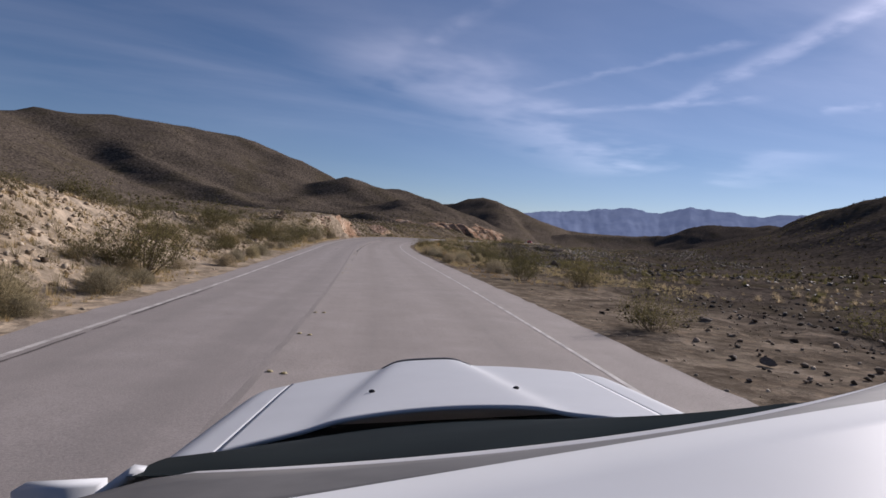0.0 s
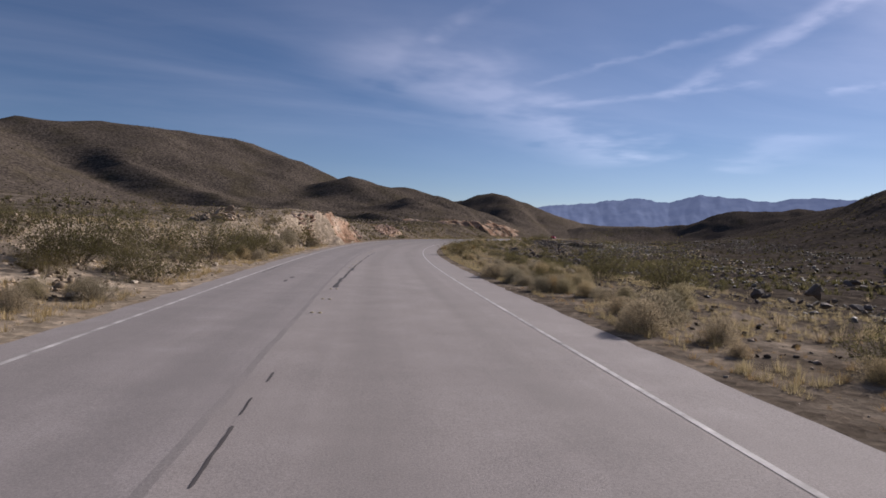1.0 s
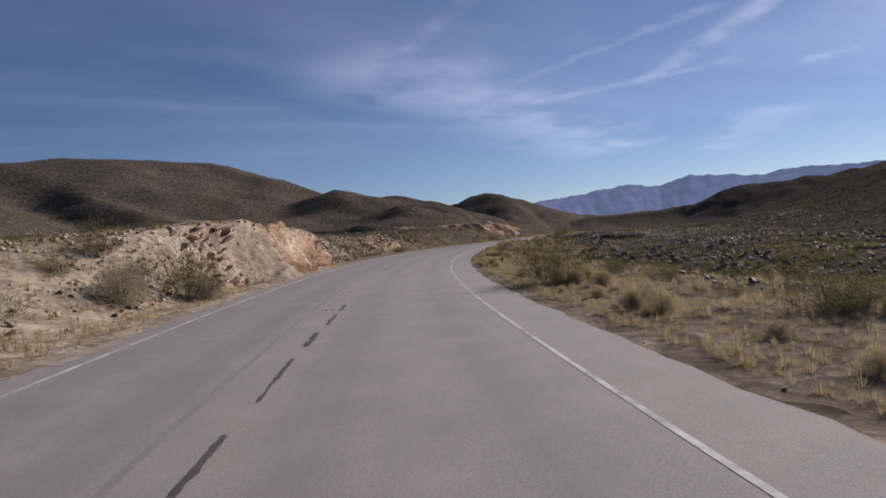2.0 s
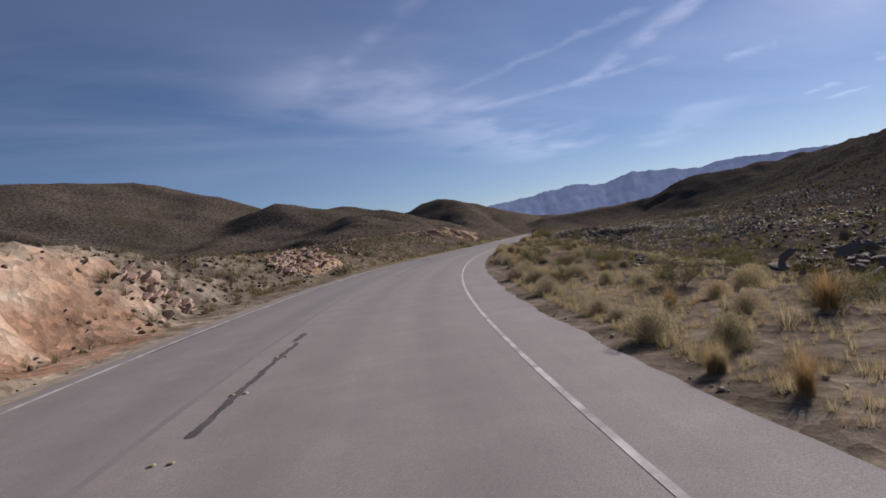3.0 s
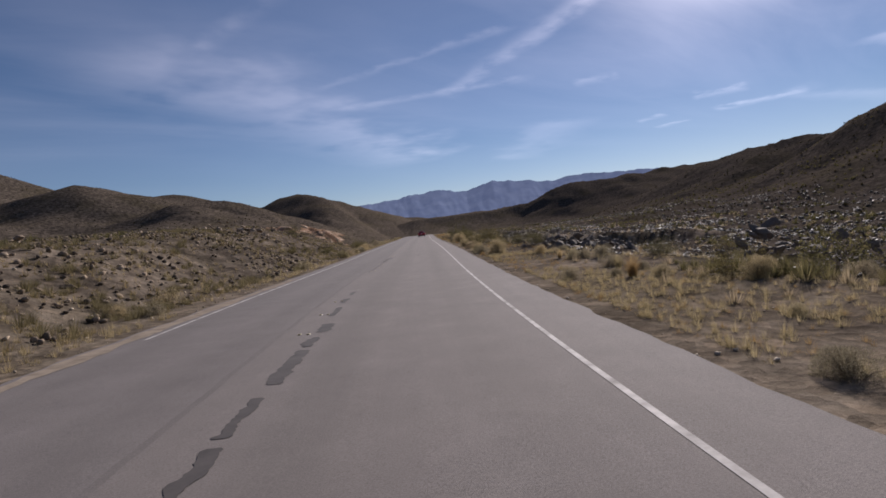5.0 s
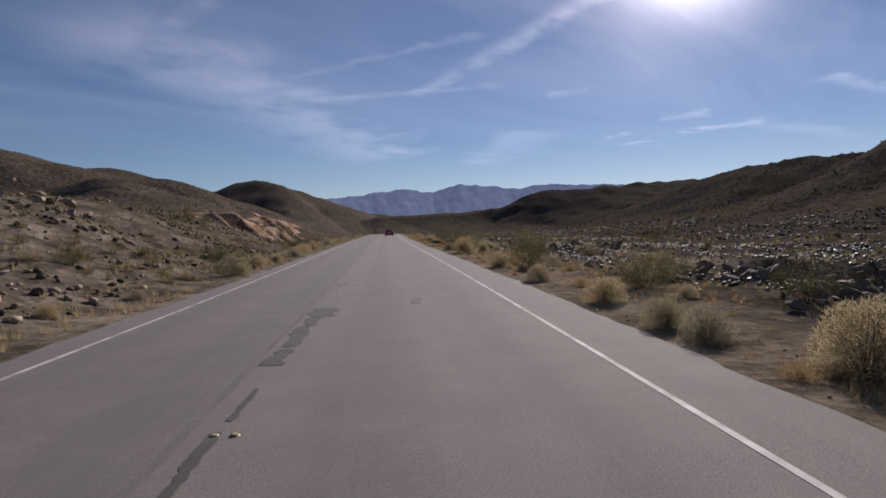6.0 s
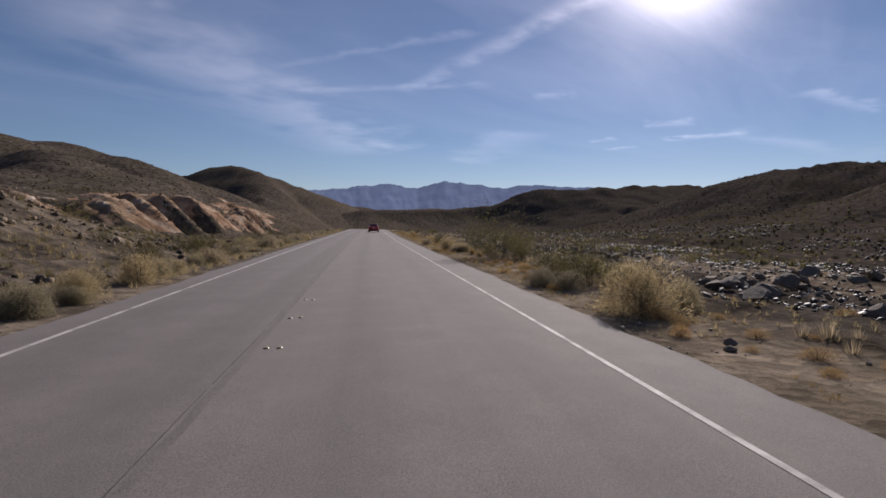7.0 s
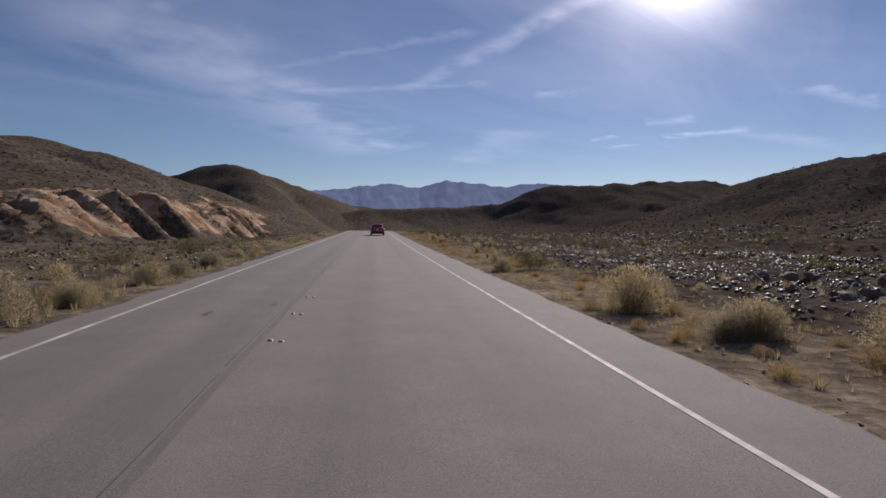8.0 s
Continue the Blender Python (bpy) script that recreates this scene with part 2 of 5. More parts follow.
def make_asphalt():
    m, n, l, b = shader("worn_asphalt", 0.9, 0, 0.2)
    p = place(n)
    big, mid, grit = noise_tex(n, l, p, 0.12, 4), noise_tex(n, l, p, 1.2, 6), noise_tex(n, l, p, 60.0, 4, 0.8)
    col = ramp(n, l, mid, [(0.3, (0.178, 0.160, 0.150)), (0.55, (0.196, 0.176, 0.165)), (0.75, (0.220, 0.198, 0.186))])
    col = blend(n, l, 0.5, col, ramp(n, l, big, [(0.3, (0.93, 0.93, 0.94)), (0.7, (1.05, 1.04, 1.03))]), "MULTIPLY")
    col = blend(n, l, 0.7, col, ramp(n, l, grit, [(0.3, (0.6, 0.6, 0.6)), (0.7, (1.35, 1.35, 1.35))]), "MULTIPLY")
    track = attr(n, "track")
    col = blend(n, l, blend_mul(n, l, track, 0.3), col, (0.115, 0.104, 0.096))
    wavy = noise_tex(n, l, p, 0.5, 4)
    lane_side = spread(n, l, blend_fac(n, l, attr(n, "across"), wavy, 0.02), -1.86, -1.74)
    col = blend(n, l, lane_side, blend(n, l, 1.0, col, (1.05, 1.05, 1.055), "MULTIPLY"), blend(n, l, 1.0, col, (1.13, 1.12, 1.10), "MULTIPLY"))
    joint = n.new("ShaderNodeMath")
    joint.operation = "COMPARE"
    l.new(blend_fac(n, l, attr(n, "across"), wavy, 0.03), joint.inputs[0])
    joint.inputs[1].default_value, joint.inputs[2].default_value = -1.82, 0.045
    col = blend(n, l, blend_mul(n, l, blend_mul(n, l, joint.outputs[0], spread(n, l, mid, 0.35, 0.6)), 0.35), col, (0.085, 0.078, 0.073))
    aged = n.new("ShaderNodeMapRange")
    aged.interpolation_type = "SMOOTHSTEP"
    aged.inputs["From Min"].default_value, aged.inputs["From Max"].default_value = 20.0, 160.0
    aged.inputs["To Min"].default_value, aged.inputs["To Max"].default_value = 1.26, 0.81
    l.new(attr(n, "along"), aged.inputs["Value"])
    tone = n.new("ShaderNodeVectorMath")
    tone.operation = "SCALE"
    l.new(col, tone.inputs[0])
    l.new(aged.outputs[0], tone.inputs["Scale"])
    col = tone.outputs[0]
    lane = n.new("ShaderNodeCombineXYZ")
    l.new(blend_mul(n, l, attr(n, "across"), 2.2), lane.inputs[0])
    l.new(blend_mul(n, l, attr(n, "along"), 0.035), lane.inputs[1])
    streak = noise_tex(n, l, lane.outputs[0], 1.0, 5, 0.65)
    col = blend(n, l, 0.8, col, ramp(n, l, streak, [(0.3, (0.93, 0.93, 0.935)), (0.7, (1.06, 1.055, 1.05))]), "MULTIPLY")
    l.new(col, b.inputs["Base Color"])
    bump(n, l, b, grit, 0.5, 0.01)
    return m


def plain(name, c1, c2, scale, rough=0.8, metal=0.0, spec=0.3, bumpy=0.0, dist=0.01):
    m, n, l, b = shader(name, rough, metal, spec)
    f = noise_tex(n, l, place(n), scale)
    l.new(ramp(n, l, f, [(0.3, c1), (0.7, c2)]), b.inputs["Base Color"])
    if bumpy:
        bump(n, l, b, f, bumpy, dist)
    return m


GROUND = make_ground_material()
ASPHALT = make_asphalt()


# ---- the lie of the land ----
STEP = 1.0
KNOT_S = [-40 + 25 * i for i in range(21)]
CURVE = [-0.006748, -0.004429, -0.002041, 0.000421, 0.003416, 0.005765, 0.005333, 0.002636, -0.000302, -0.000286, 0.000205, 0.000248, 8.6e-05, 7e-06, -7e-06, -4e-06, -1e-06, 0, 0, 0, -0]
HEADING_START = 0.42370
grid_s = np.arange(-40, 460.01, STEP)
curve_k = np.interp(grid_s, KNOT_S, CURVE)
heading = HEADING_START + np.concatenate([[0], np.cumsum((curve_k[1:] + curve_k[:-1]) / 2 * STEP)])
road_x = np.concatenate([[0], np.cumsum((np.sin(heading)[1:] + np.sin(heading)[:-1]) / 2 * STEP)])
road_y = np.concatenate([[0], np.cumsum((np.cos(heading)[1:] + np.cos(heading)[:-1]) / 2 * STEP)])
road_x, road_y = road_x - road_x[40], road_y - road_y[40]
# straight on at both ends
far_d, back_d = np.array([200.0, 1000.0, 5000.0]), np.array([-300.0, -100.0])
grid_s = np.concatenate([-40 + back_d, grid_s, 460 + far_d])
road_x = np.concatenate([road_x[0] + back_d * np.sin(heading[0]), road_x, road_x[-1] + far_d * np.sin(heading[-1])])
road_y = np.concatenate([road_y[0] + back_d * np.cos(heading[0]), road_y, road_y[-1] + far_d * np.cos(heading[-1])])
heading = np.concatenate([[heading[0]] * 2, heading, [heading[-1]] * 3])


def on_road(s, u):
    """World x, y and heading at the distance s along the road and u to its right."""
    x, y, h = np.interp(s, grid_s, road_x), np.interp(s, grid_s, road_y), np.interp(s, grid_s, heading)
    return x + u * np.cos(h), y - u * np.sin(h), h


def hash2(ix, iy, seed):
    h = (ix.astype(np.int64) * 374761393 + iy.astype(np.int64) * 668265263 + seed * 982451653) & 0x7FFFFFFF
    h = ((h ^ (h >> 13)) * 1274126177) & 0x7FFFFFFF
    return ((h ^ (h >> 16)) & 0xFFFF) / 65535.0


def vnoise(x, y, seed=0):
    ix, iy = np.floor(x), np.floor(y)
    fx, fy = x - ix, y - iy
    fx, fy = fx * fx * fx * (fx * (fx * 6 - 15) + 10), fy * fy * fy * (fy * (fy * 6 - 15) + 10)
    a, b = hash2(ix, iy, seed), hash2(ix + 1, iy, seed)
    c, d = hash2(ix, iy + 1, seed), hash2(ix + 1, iy + 1, seed)
    return (a * (1 - fx) + b * fx) * (1 - fy) + (c * (1 - fx) + d * fx) * fy - 0.5


def fbm(x, y, scale, octaves=5, gain=0.5, seed=0):
    total, amp, f = 0.0, 1.0, 1.0 / scale
    for o in range(octaves):
        c, s = math.cos(o * 1.3), math.sin(o * 1.3)
        total = total + amp * vnoise((x * c - y * s) * f, (x * s + y * c) * f, seed + o)
        amp, f = amp * gain, f * 2.03
    return total


def smooth(a, b, v):
    q = np.clip((v - a) / (b - a), 0, 1)
    return q * q * (3 - 2 * q)


# ridges: nodes of x, y, height, reach
RIDGES = [
    [(-484, 5, 75.0, 330), (-361, 170, 66.0, 280), (-245, 325, 49.9, 200), (-136, 440, 47.6, 182), (-65, 476, 57.9, 149), (14, 516, 55.9, 157)],
    [(60, 434, 32.4, 78), (110, 475, 37.8, 183), (155, 440, 17.7, 70), (190, 480, 10.0, 60)],
    [(118, 372, 24.0, 80), (156, 390, 36.3, 115), (184, 370, 17.3, 70), (232, 438, 25.5, 58), (261, 647, 50.8, 171), (358, 608, 16.0, 86)],
    [(205, 362, 9.0, 70), (282, 472, 27.8, 65), (417, 406, 29.6, 127), (660, 423, 41.1, 133)],
    [(205, 210, 6.1, 58), (301, 221, 26.0, 123), (345, 226, 28.0, 78), (439, 169, 45.8, 86), (404, 77, 40.0, 85), (355, 13, 38.0, 85), (319, -104, 36.0, 85)],
    [(218, 131, 29.0, 127), (292, 97, 42.0, 95), (362, 52, 44.0, 90)],
]


def ridge_height(x, y, nodes):
    best = np.zeros_like(x)
    for (ax, ay, az, aw), (bx, by, bz, bw) in zip(nodes[:-1], nodes[1:]):
        ex, ey = bx - ax, by - ay
        q = np.clip(((x - ax) * ex + (y - ay) * ey) / (ex * ex + ey * ey), 0, 1)
        d = np.hypot(x - ax - q * ex, y - ay - q * ey)
        z, w = az + q * (bz - az), aw + q * (bw - aw)
        t = np.clip(1 - d / w, 0, 1)
        best = np.maximum(best, z * (0.45 * t * t * (3 - 2 * t) + 0.55 * t ** 1.25))
    return best


BANK_S = [-60, 0, 12, 28, 45, 62, 72, 80, 90, 96, 101, 106, 116, 126, 140, 160, 185, 200, 213, 224, 300]
BANK_H = [3.0, 2.9, 2.6, 1.8, 1.6, 1.7, 2.4, 3.0, 3.0, 2.7, 2.3, 2.1, 1.9, 1.7, 1.9, 2.9, 3.6, 3.0, 0.8, -0.4, -0.3]
BANK_W = [5.0, 5.0, 5.0, 6.0, 7.0, 7.0, 3.0, 2.2, 2.2, 4.0, 6.0, 4.5, 3.4, 5.0, 6.0, 9.0, 11.0, 11.0, 10.0, 9.0, 6.0]


def road_coords(x, y):
    xr, hd, s = np.interp(y, road_y, road_x), np.interp(y, road_y, heading), np.interp(y, road_y, grid_s)
    u = (x - xr) * np.cos(hd)
    return s + (x - xr) * np.sin(hd), u


# its grade: degrees uphill, along its length
GRADE_S, GRADE_DEG = [-60, 0, 25, 38, 56, 76, 95, 114, 133, 152, 178, 203, 260, 330], [-0.3, -0.38, -0.24, -0.24, -0.02, 0.13, 0.17, 0.06, -0.1, -0.2, -0.12, -0.2, -0.1, 0]
LEVEL_S = np.arange(-60, 331.0)
LEVEL_Z = np.cumsum(np.tan(np.radians(np.interp(LEVEL_S, GRADE_S, GRADE_DEG))))
LEVEL_Z = LEVEL_Z - LEVEL_Z[60]


def profile(s):
    """The road's own level: flat, dipping past a slight crest, with the valley floor rising far beyond."""
    return np.interp(s, LEVEL_S, LEVEL_Z) - 3.6 * smooth(315, 420, s) + 0.022 * np.clip(s - 500, 0, 2500)


# the road leans into its bends: degrees down to the right, along its length
LEAN_S, LEAN_DEG = [-60, 0, 25, 38, 56, 76, 89, 101, 114, 133, 152, 165, 183, 203, 300], [0.3, 0, 0.3, 0.3, 1.0, 1.8, 2.15, 2.12, 2.05, 1.45, 0.8, 0.5, 0.62, 0.66, 0.5]


def lean(s, u):
    """What the lean adds to the level at u beside the middle of the way; it fades out past the verges."""
    return -np.clip(u, -9, 9) * np.tan(np.radians(np.interp(s, LEAN_S, LEAN_DEG))) * (1 - smooth(9, 40, np.abs(u)))


def road_z(s, u):
    return profile(s) + lean(s, u)


def land(x, y):
    """Height, paleness and clay share of the ground at x, y."""
    x, y = np.asarray(x, float), np.asarray(y, float)
    s, u = road_coords(x, y)
    base = road_z(s, u)
    off = np.abs(u)
    bank = np.interp(s, BANK_S, BANK_H)
    wide = np.interp(s, BANK_S, BANK_W)
    left = np.clip(-u - 6.2, 0, None)
    edge = left + 1.2 * fbm(x, y, 5.0, 3, 0.5, 11)
    zl = bank * smooth(0, 1, edge / wide) + 0.035 * np.clip(left - 8, 0, 400)
    right = np.clip(u - 5.0, 0, None)
    wash = np.interp(s, [-60, 10, 40, 70, 120, 150, 190, 260], [0.1, 0.3, 0.7, 1.6, 1.9, 2.0, 1.2, 0.6])
    zr = -wash * smooth(2, 16, right) + 0.012 * np.clip(right - 30, 0, 400)
    # a low cut bank across the wash
    shelf = smooth(0, 1, (s + 3 * fbm(x, y, 6, 3, 0.5, 93) - 174) / 1.8) * (1 - smooth(186, 235, s)) * smooth(12, 17, u) * (1 - smooth(22, 30, u))
    zr = zr + 0.9 * shelf
    side = np.where(u < 0, zl, zr)
    rough = np.where(u < 0, smooth(5.4, 8.5, -u), smooth(3.8, 8.0, u))
    wild = smooth(8, 60, off)
    z = base + side
    z = z + rough * (0.22 * fbm(x, y, 2.4, 4, 0.55, 3) + 0.09 * fbm(x, y, 0.7, 2, 0.5, 5)) + wild * 1.6 * fbm(x, y, 22, 4, 0.5, 21)
    face = np.exp(-((s - 88) / 8) ** 2) * smooth(6.4, 7.2, -u) * (1 - smooth(9.5, 12, -u))
    z = z - face * 0.9 * np.abs(fbm(s, u * 0.15, 2.2, 4, 0.6, 61)) + face * 0.25 * fbm(x, y, 0.9, 3, 0.6, 63)
    hills = np.zeros_like(x)
    for nodes in RIDGES:
        hills = np.maximum(hills, ridge_height(x, y, nodes))
    back = np.where((u < 0) & (s > 200), np.interp(s, [200, 260, 420, 480], [0, 1, 1, 0]), 0)
    toe = np.where(u > 0, 32 * smooth(60, 140, s), 25 * back)
    hills = hills * np.maximum(smooth(10 + toe, 85 + 1.1 * toe, off), smooth(475, 660, s))
    gully = np.abs(fbm(x, y, 90, 5, 0.55, 31)) * 2
    fold = np.abs(fbm(x + 8 * fbm(x, y, 40, 2, 0.5, 33), y, 38, 3, 0.45, 35)) * 2
    z = z - np.minimum(hills, 12) * np.where(u > 0, 0.10, 0.09) * fold * smooth(20, 80, off)
    z = z + hills * (1.0 + 0.10 * fbm(x, y, 160, 3, 0.5, 41)) - np.minimum(hills, 14) * 0.26 * gully * smooth(14, 70, off)
    z = np.where((u > -5.5) & (u < 3.7) & (s < 474), base - 0.03, z - 0.02 * (1 - rough))
    reach = np.interp(s, [-40, 20, 70, 115, 140, 175, 260], [16, 13, 12, 12, 7, 5.5, 5.5])
    # an eroded scarp of coloured earth stands well back from the road on its left, over a low flat
    spur = np.abs(fbm(s, 0 * s, 15.0, 3, 0.55, 81)) * 2
    line = np.interp(s, [255, 280, 300, 340, 380, 430, 470], [52, 44, 41, 36, 33, 34, 38]) + 9 * spur
    along = np.interp(s, [262, 282, 400, 470], [0, 1, 1, 0])
    step = smooth(0, 1, (-u - line) / 12.0) * along
    tall = 6.2 + 3 * fbm(x, y, 24, 2, 0.5, 83)
    bare = np.where(u < 0, step * (1 - smooth(13, 22, -u - line)), 0)
    z = z + np.where(u < 0, tall * step - 2.2 * smooth(9, 30, -u) * (1 - step) * smooth(226, 268, s) * (1 - smooth(400, 470, s)), 0)
    z = z - bare * 4.2 * np.abs(fbm(s + 0.25 * u, u * 0.2, 6.0, 4, 0.62, 85)) + bare * 0.7 * fbm(x, y, 3.2, 3, 0.6, 86)
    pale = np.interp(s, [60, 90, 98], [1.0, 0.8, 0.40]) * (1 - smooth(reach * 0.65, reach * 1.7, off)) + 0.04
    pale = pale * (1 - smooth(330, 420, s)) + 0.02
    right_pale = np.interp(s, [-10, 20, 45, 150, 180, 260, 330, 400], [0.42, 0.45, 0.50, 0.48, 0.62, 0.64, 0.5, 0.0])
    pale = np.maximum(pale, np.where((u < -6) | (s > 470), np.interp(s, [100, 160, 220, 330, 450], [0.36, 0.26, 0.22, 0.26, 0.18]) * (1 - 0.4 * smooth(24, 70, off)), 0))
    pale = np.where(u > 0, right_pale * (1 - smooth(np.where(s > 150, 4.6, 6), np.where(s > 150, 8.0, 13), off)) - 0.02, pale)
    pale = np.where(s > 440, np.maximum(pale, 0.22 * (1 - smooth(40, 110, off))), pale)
    clay = 1.1 * np.exp(-((s - 87) / 7) ** 2) * smooth(5.2, 6.2, -u) * (1 - smooth(8.0, 9.5, -u))
    clay = np.maximum(clay, 0.9 * np.exp(-((s - 114.5) / 7) ** 2) * smooth(6.5, 7.5, -u) * (1 - smooth(11, 15, -u)))
    clay = np.maximum(clay, np.where((u < 0) & (u > -70), 1.3 * smooth(0.05, 0.3, bare) * (0.62 + 1.3 * fbm(x, y, 7, 4, 0.55, 51)), 0))
    pale = np.where(u > 0, np.maximum(pale, 0.75 * smooth(0.15, 0.5, shelf) * (1 - smooth(0.6, 0.97, shelf))), pale)
    return z, pale, clay


def sheet_axis(parts):
    out = [parts[0][0]]
    for start, end, step in parts:
        count = max(1, round((end - start) / step))
        out += [start + (end - start) * (i + 1) / count for i in range(count)]
    return np.array(out)


def build_ground():
    ys = sheet_axis([(-900, -300, 100), (-300, -60, 12), (-60, -10, 2), (-10, 66, 0.55), (66, 120, 0.3), (120, 225, 0.55), (225, 260, 0.6), (260, 390, 0.85), (390, 520, 3), (520, 900, 9), (900, 1500, 60), (1500, 4800, 300)])
    left = sheet_axis([(5.2, 10, 0.22), (10, 20, 0.4), (20, 72, 0.75), (72, 110, 2.2), (110, 260, 5), (260, 700, 11), (700, 1200, 60), (1200, 4500, 330)])
    right = sheet_axis([(3.4, 20, 0.4), (20, 45, 0.9), (45, 110, 2.6), (110, 260, 5), (260, 700, 11), (700, 1200, 60), (1200, 4500, 330)])
    us = np.concatenate([-left[::-1], [-3.0, 0.0, 2.0], right])
    gy, gu = np.meshgrid(ys, us, indexing="ij")
    xr, hd = np.interp(gy, road_y, road_x), np.interp(gy, road_y, heading)
    gx = xr + gu / np.cos(hd)
    z, pale, clay = land(gx, gy)
    ny, nu = gx.shape
    verts = np.stack([gx, gy, z], -1).reshape(-1, 3)
    i = np.arange(ny * nu).reshape(ny, nu)
    quads = np.stack([i[:-1, :-1], i[:-1, 1:], i[1:, 1:], i[1:, :-1]], -1).reshape(-1, 4)
    me = bpy.data.meshes.new("ground")
    me.vertices.add(len(verts))
    me.vertices.foreach_set("co", verts.ravel())
    me.loops.add(quads.size)
    me.loops.foreach_set("vertex_index", quads.ravel().astype(np.int32))
    me.polygons.add(len(quads))
    me.polygons.foreach_set("loop_start", np.arange(0, quads.size, 4, dtype=np.int32))
    me.polygons.foreach_set("use_smooth", np.ones(len(quads), dtype=bool))
    me.update(calc_edges=True)
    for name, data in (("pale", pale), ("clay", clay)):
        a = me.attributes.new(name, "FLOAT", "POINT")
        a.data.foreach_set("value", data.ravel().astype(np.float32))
    me.materials.append(GROUND)
    ob = new("ground", me)
    return tagged(ob, "dry stony desert ground rising into brown hills", "ground", kind="structure")


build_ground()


def strip(name, material, s0, s1, ds, u0, u1, lift, cols=2, parent=None, label="", wobble=0.0, attr_fn=None, ragged=0.0):
    """A ribbon that follows the road between two offsets."""
    ss = np.linspace(s0, s1, max(2, int((s1 - s0) / ds) + 1))
    us = np.linspace(u0, u1, cols)
    gs, gu = np.meshgrid(ss, us, indexing="ij")
    if wobble:
        gu = gu + wobble * fbm(gs, gu * 3 + u0 * 7, 1.3, 4, 0.6, 77)
    if ragged:
        side = np.zeros_like(gu)
        side[:, 0], side[:, -1] = -1, 1
        gu = gu + side * ragged * fbm(gs, gu, 1.0, 5, 0.7, 91)
    x, y, _ = on_road(gs, gu)
    z = road_z(gs, gu) + lift
    n, k = gs.shape
    i = np.arange(n * k).reshape(n, k)
    quads = np.stack([i[:-1, :-1], i[:-1, 1:], i[1:, 1:], i[1:, :-1]], -1).reshape(-1, 4)
    me = bpy.data.meshes.new(name)
    me.from_pydata(np.stack([x, y, z], -1).reshape(-1, 3).tolist(), [], quads.tolist())
    if attr_fn is not None:
        for key, values in (("track", attr_fn(gs, gu)), ("across", gu), ("along", gs)):
            a = me.attributes.new(key, "FLOAT", "POINT")
            a.data.foreach_set("value", values.ravel().astype(np.float32))
    me.materials.append(material)
    ob = new(name, me)
    ob.parent = parent
    if label:
        ob["label"] = label
    return ob


def wheel_tracks(s, u):
    v = 0
    for c in (-4.0, -2.4, -0.5, 1.4):
        v = v + np.exp(-((u - c) / 0.38) ** 2)
    return v


road = strip("road", ASPHALT, -80, 470, 0.5, -5.15, 3.55, 0.0, 28, attr_fn=wheel_tracks, ragged=0.12)
tagged(road, "worn grey two-lane asphalt road with faded edge lines", "road", kind="structure")
WHITE_LINE = plain("faded_white_paint", (0.20, 0.185, 0.17), (0.56, 0.53, 0.50), 2.5, 0.8)
strip("edge_line", WHITE_LINE, -60, 460, 1.0, 2.36, 2.435, 0.004, 2, road, "faded white edge line")
strip("edge_line", WHITE_LINE, -60, 118, 1.0, -4.57, -4.49, 0.004, 2, road, "faded white edge line")
strip("edge_line", WHITE_LINE, 138, 460, 1.0, -4.57, -4.49, 0.004, 2, road, "faded white edge line")
SAND = plain("pale_verge_sand", (0.20, 0.165, 0.13), (0.34, 0.285, 0.225), 3.0, 1.0, 0.0, 0.0, 0.3, 0.01)
strip("sand_drift", SAND, 104, 152, 0.25, -5.06, -4.72, 0.006, 4, road, "pale sand drifted over the asphalt edge", 0.0, None, 0.14)
strip("sand_drift", SAND, 60, 104, 0.25, -5.06, -4.86, 0.006, 4, road, "pale sand drifted over the asphalt edge", 0.0, None, 0.12)


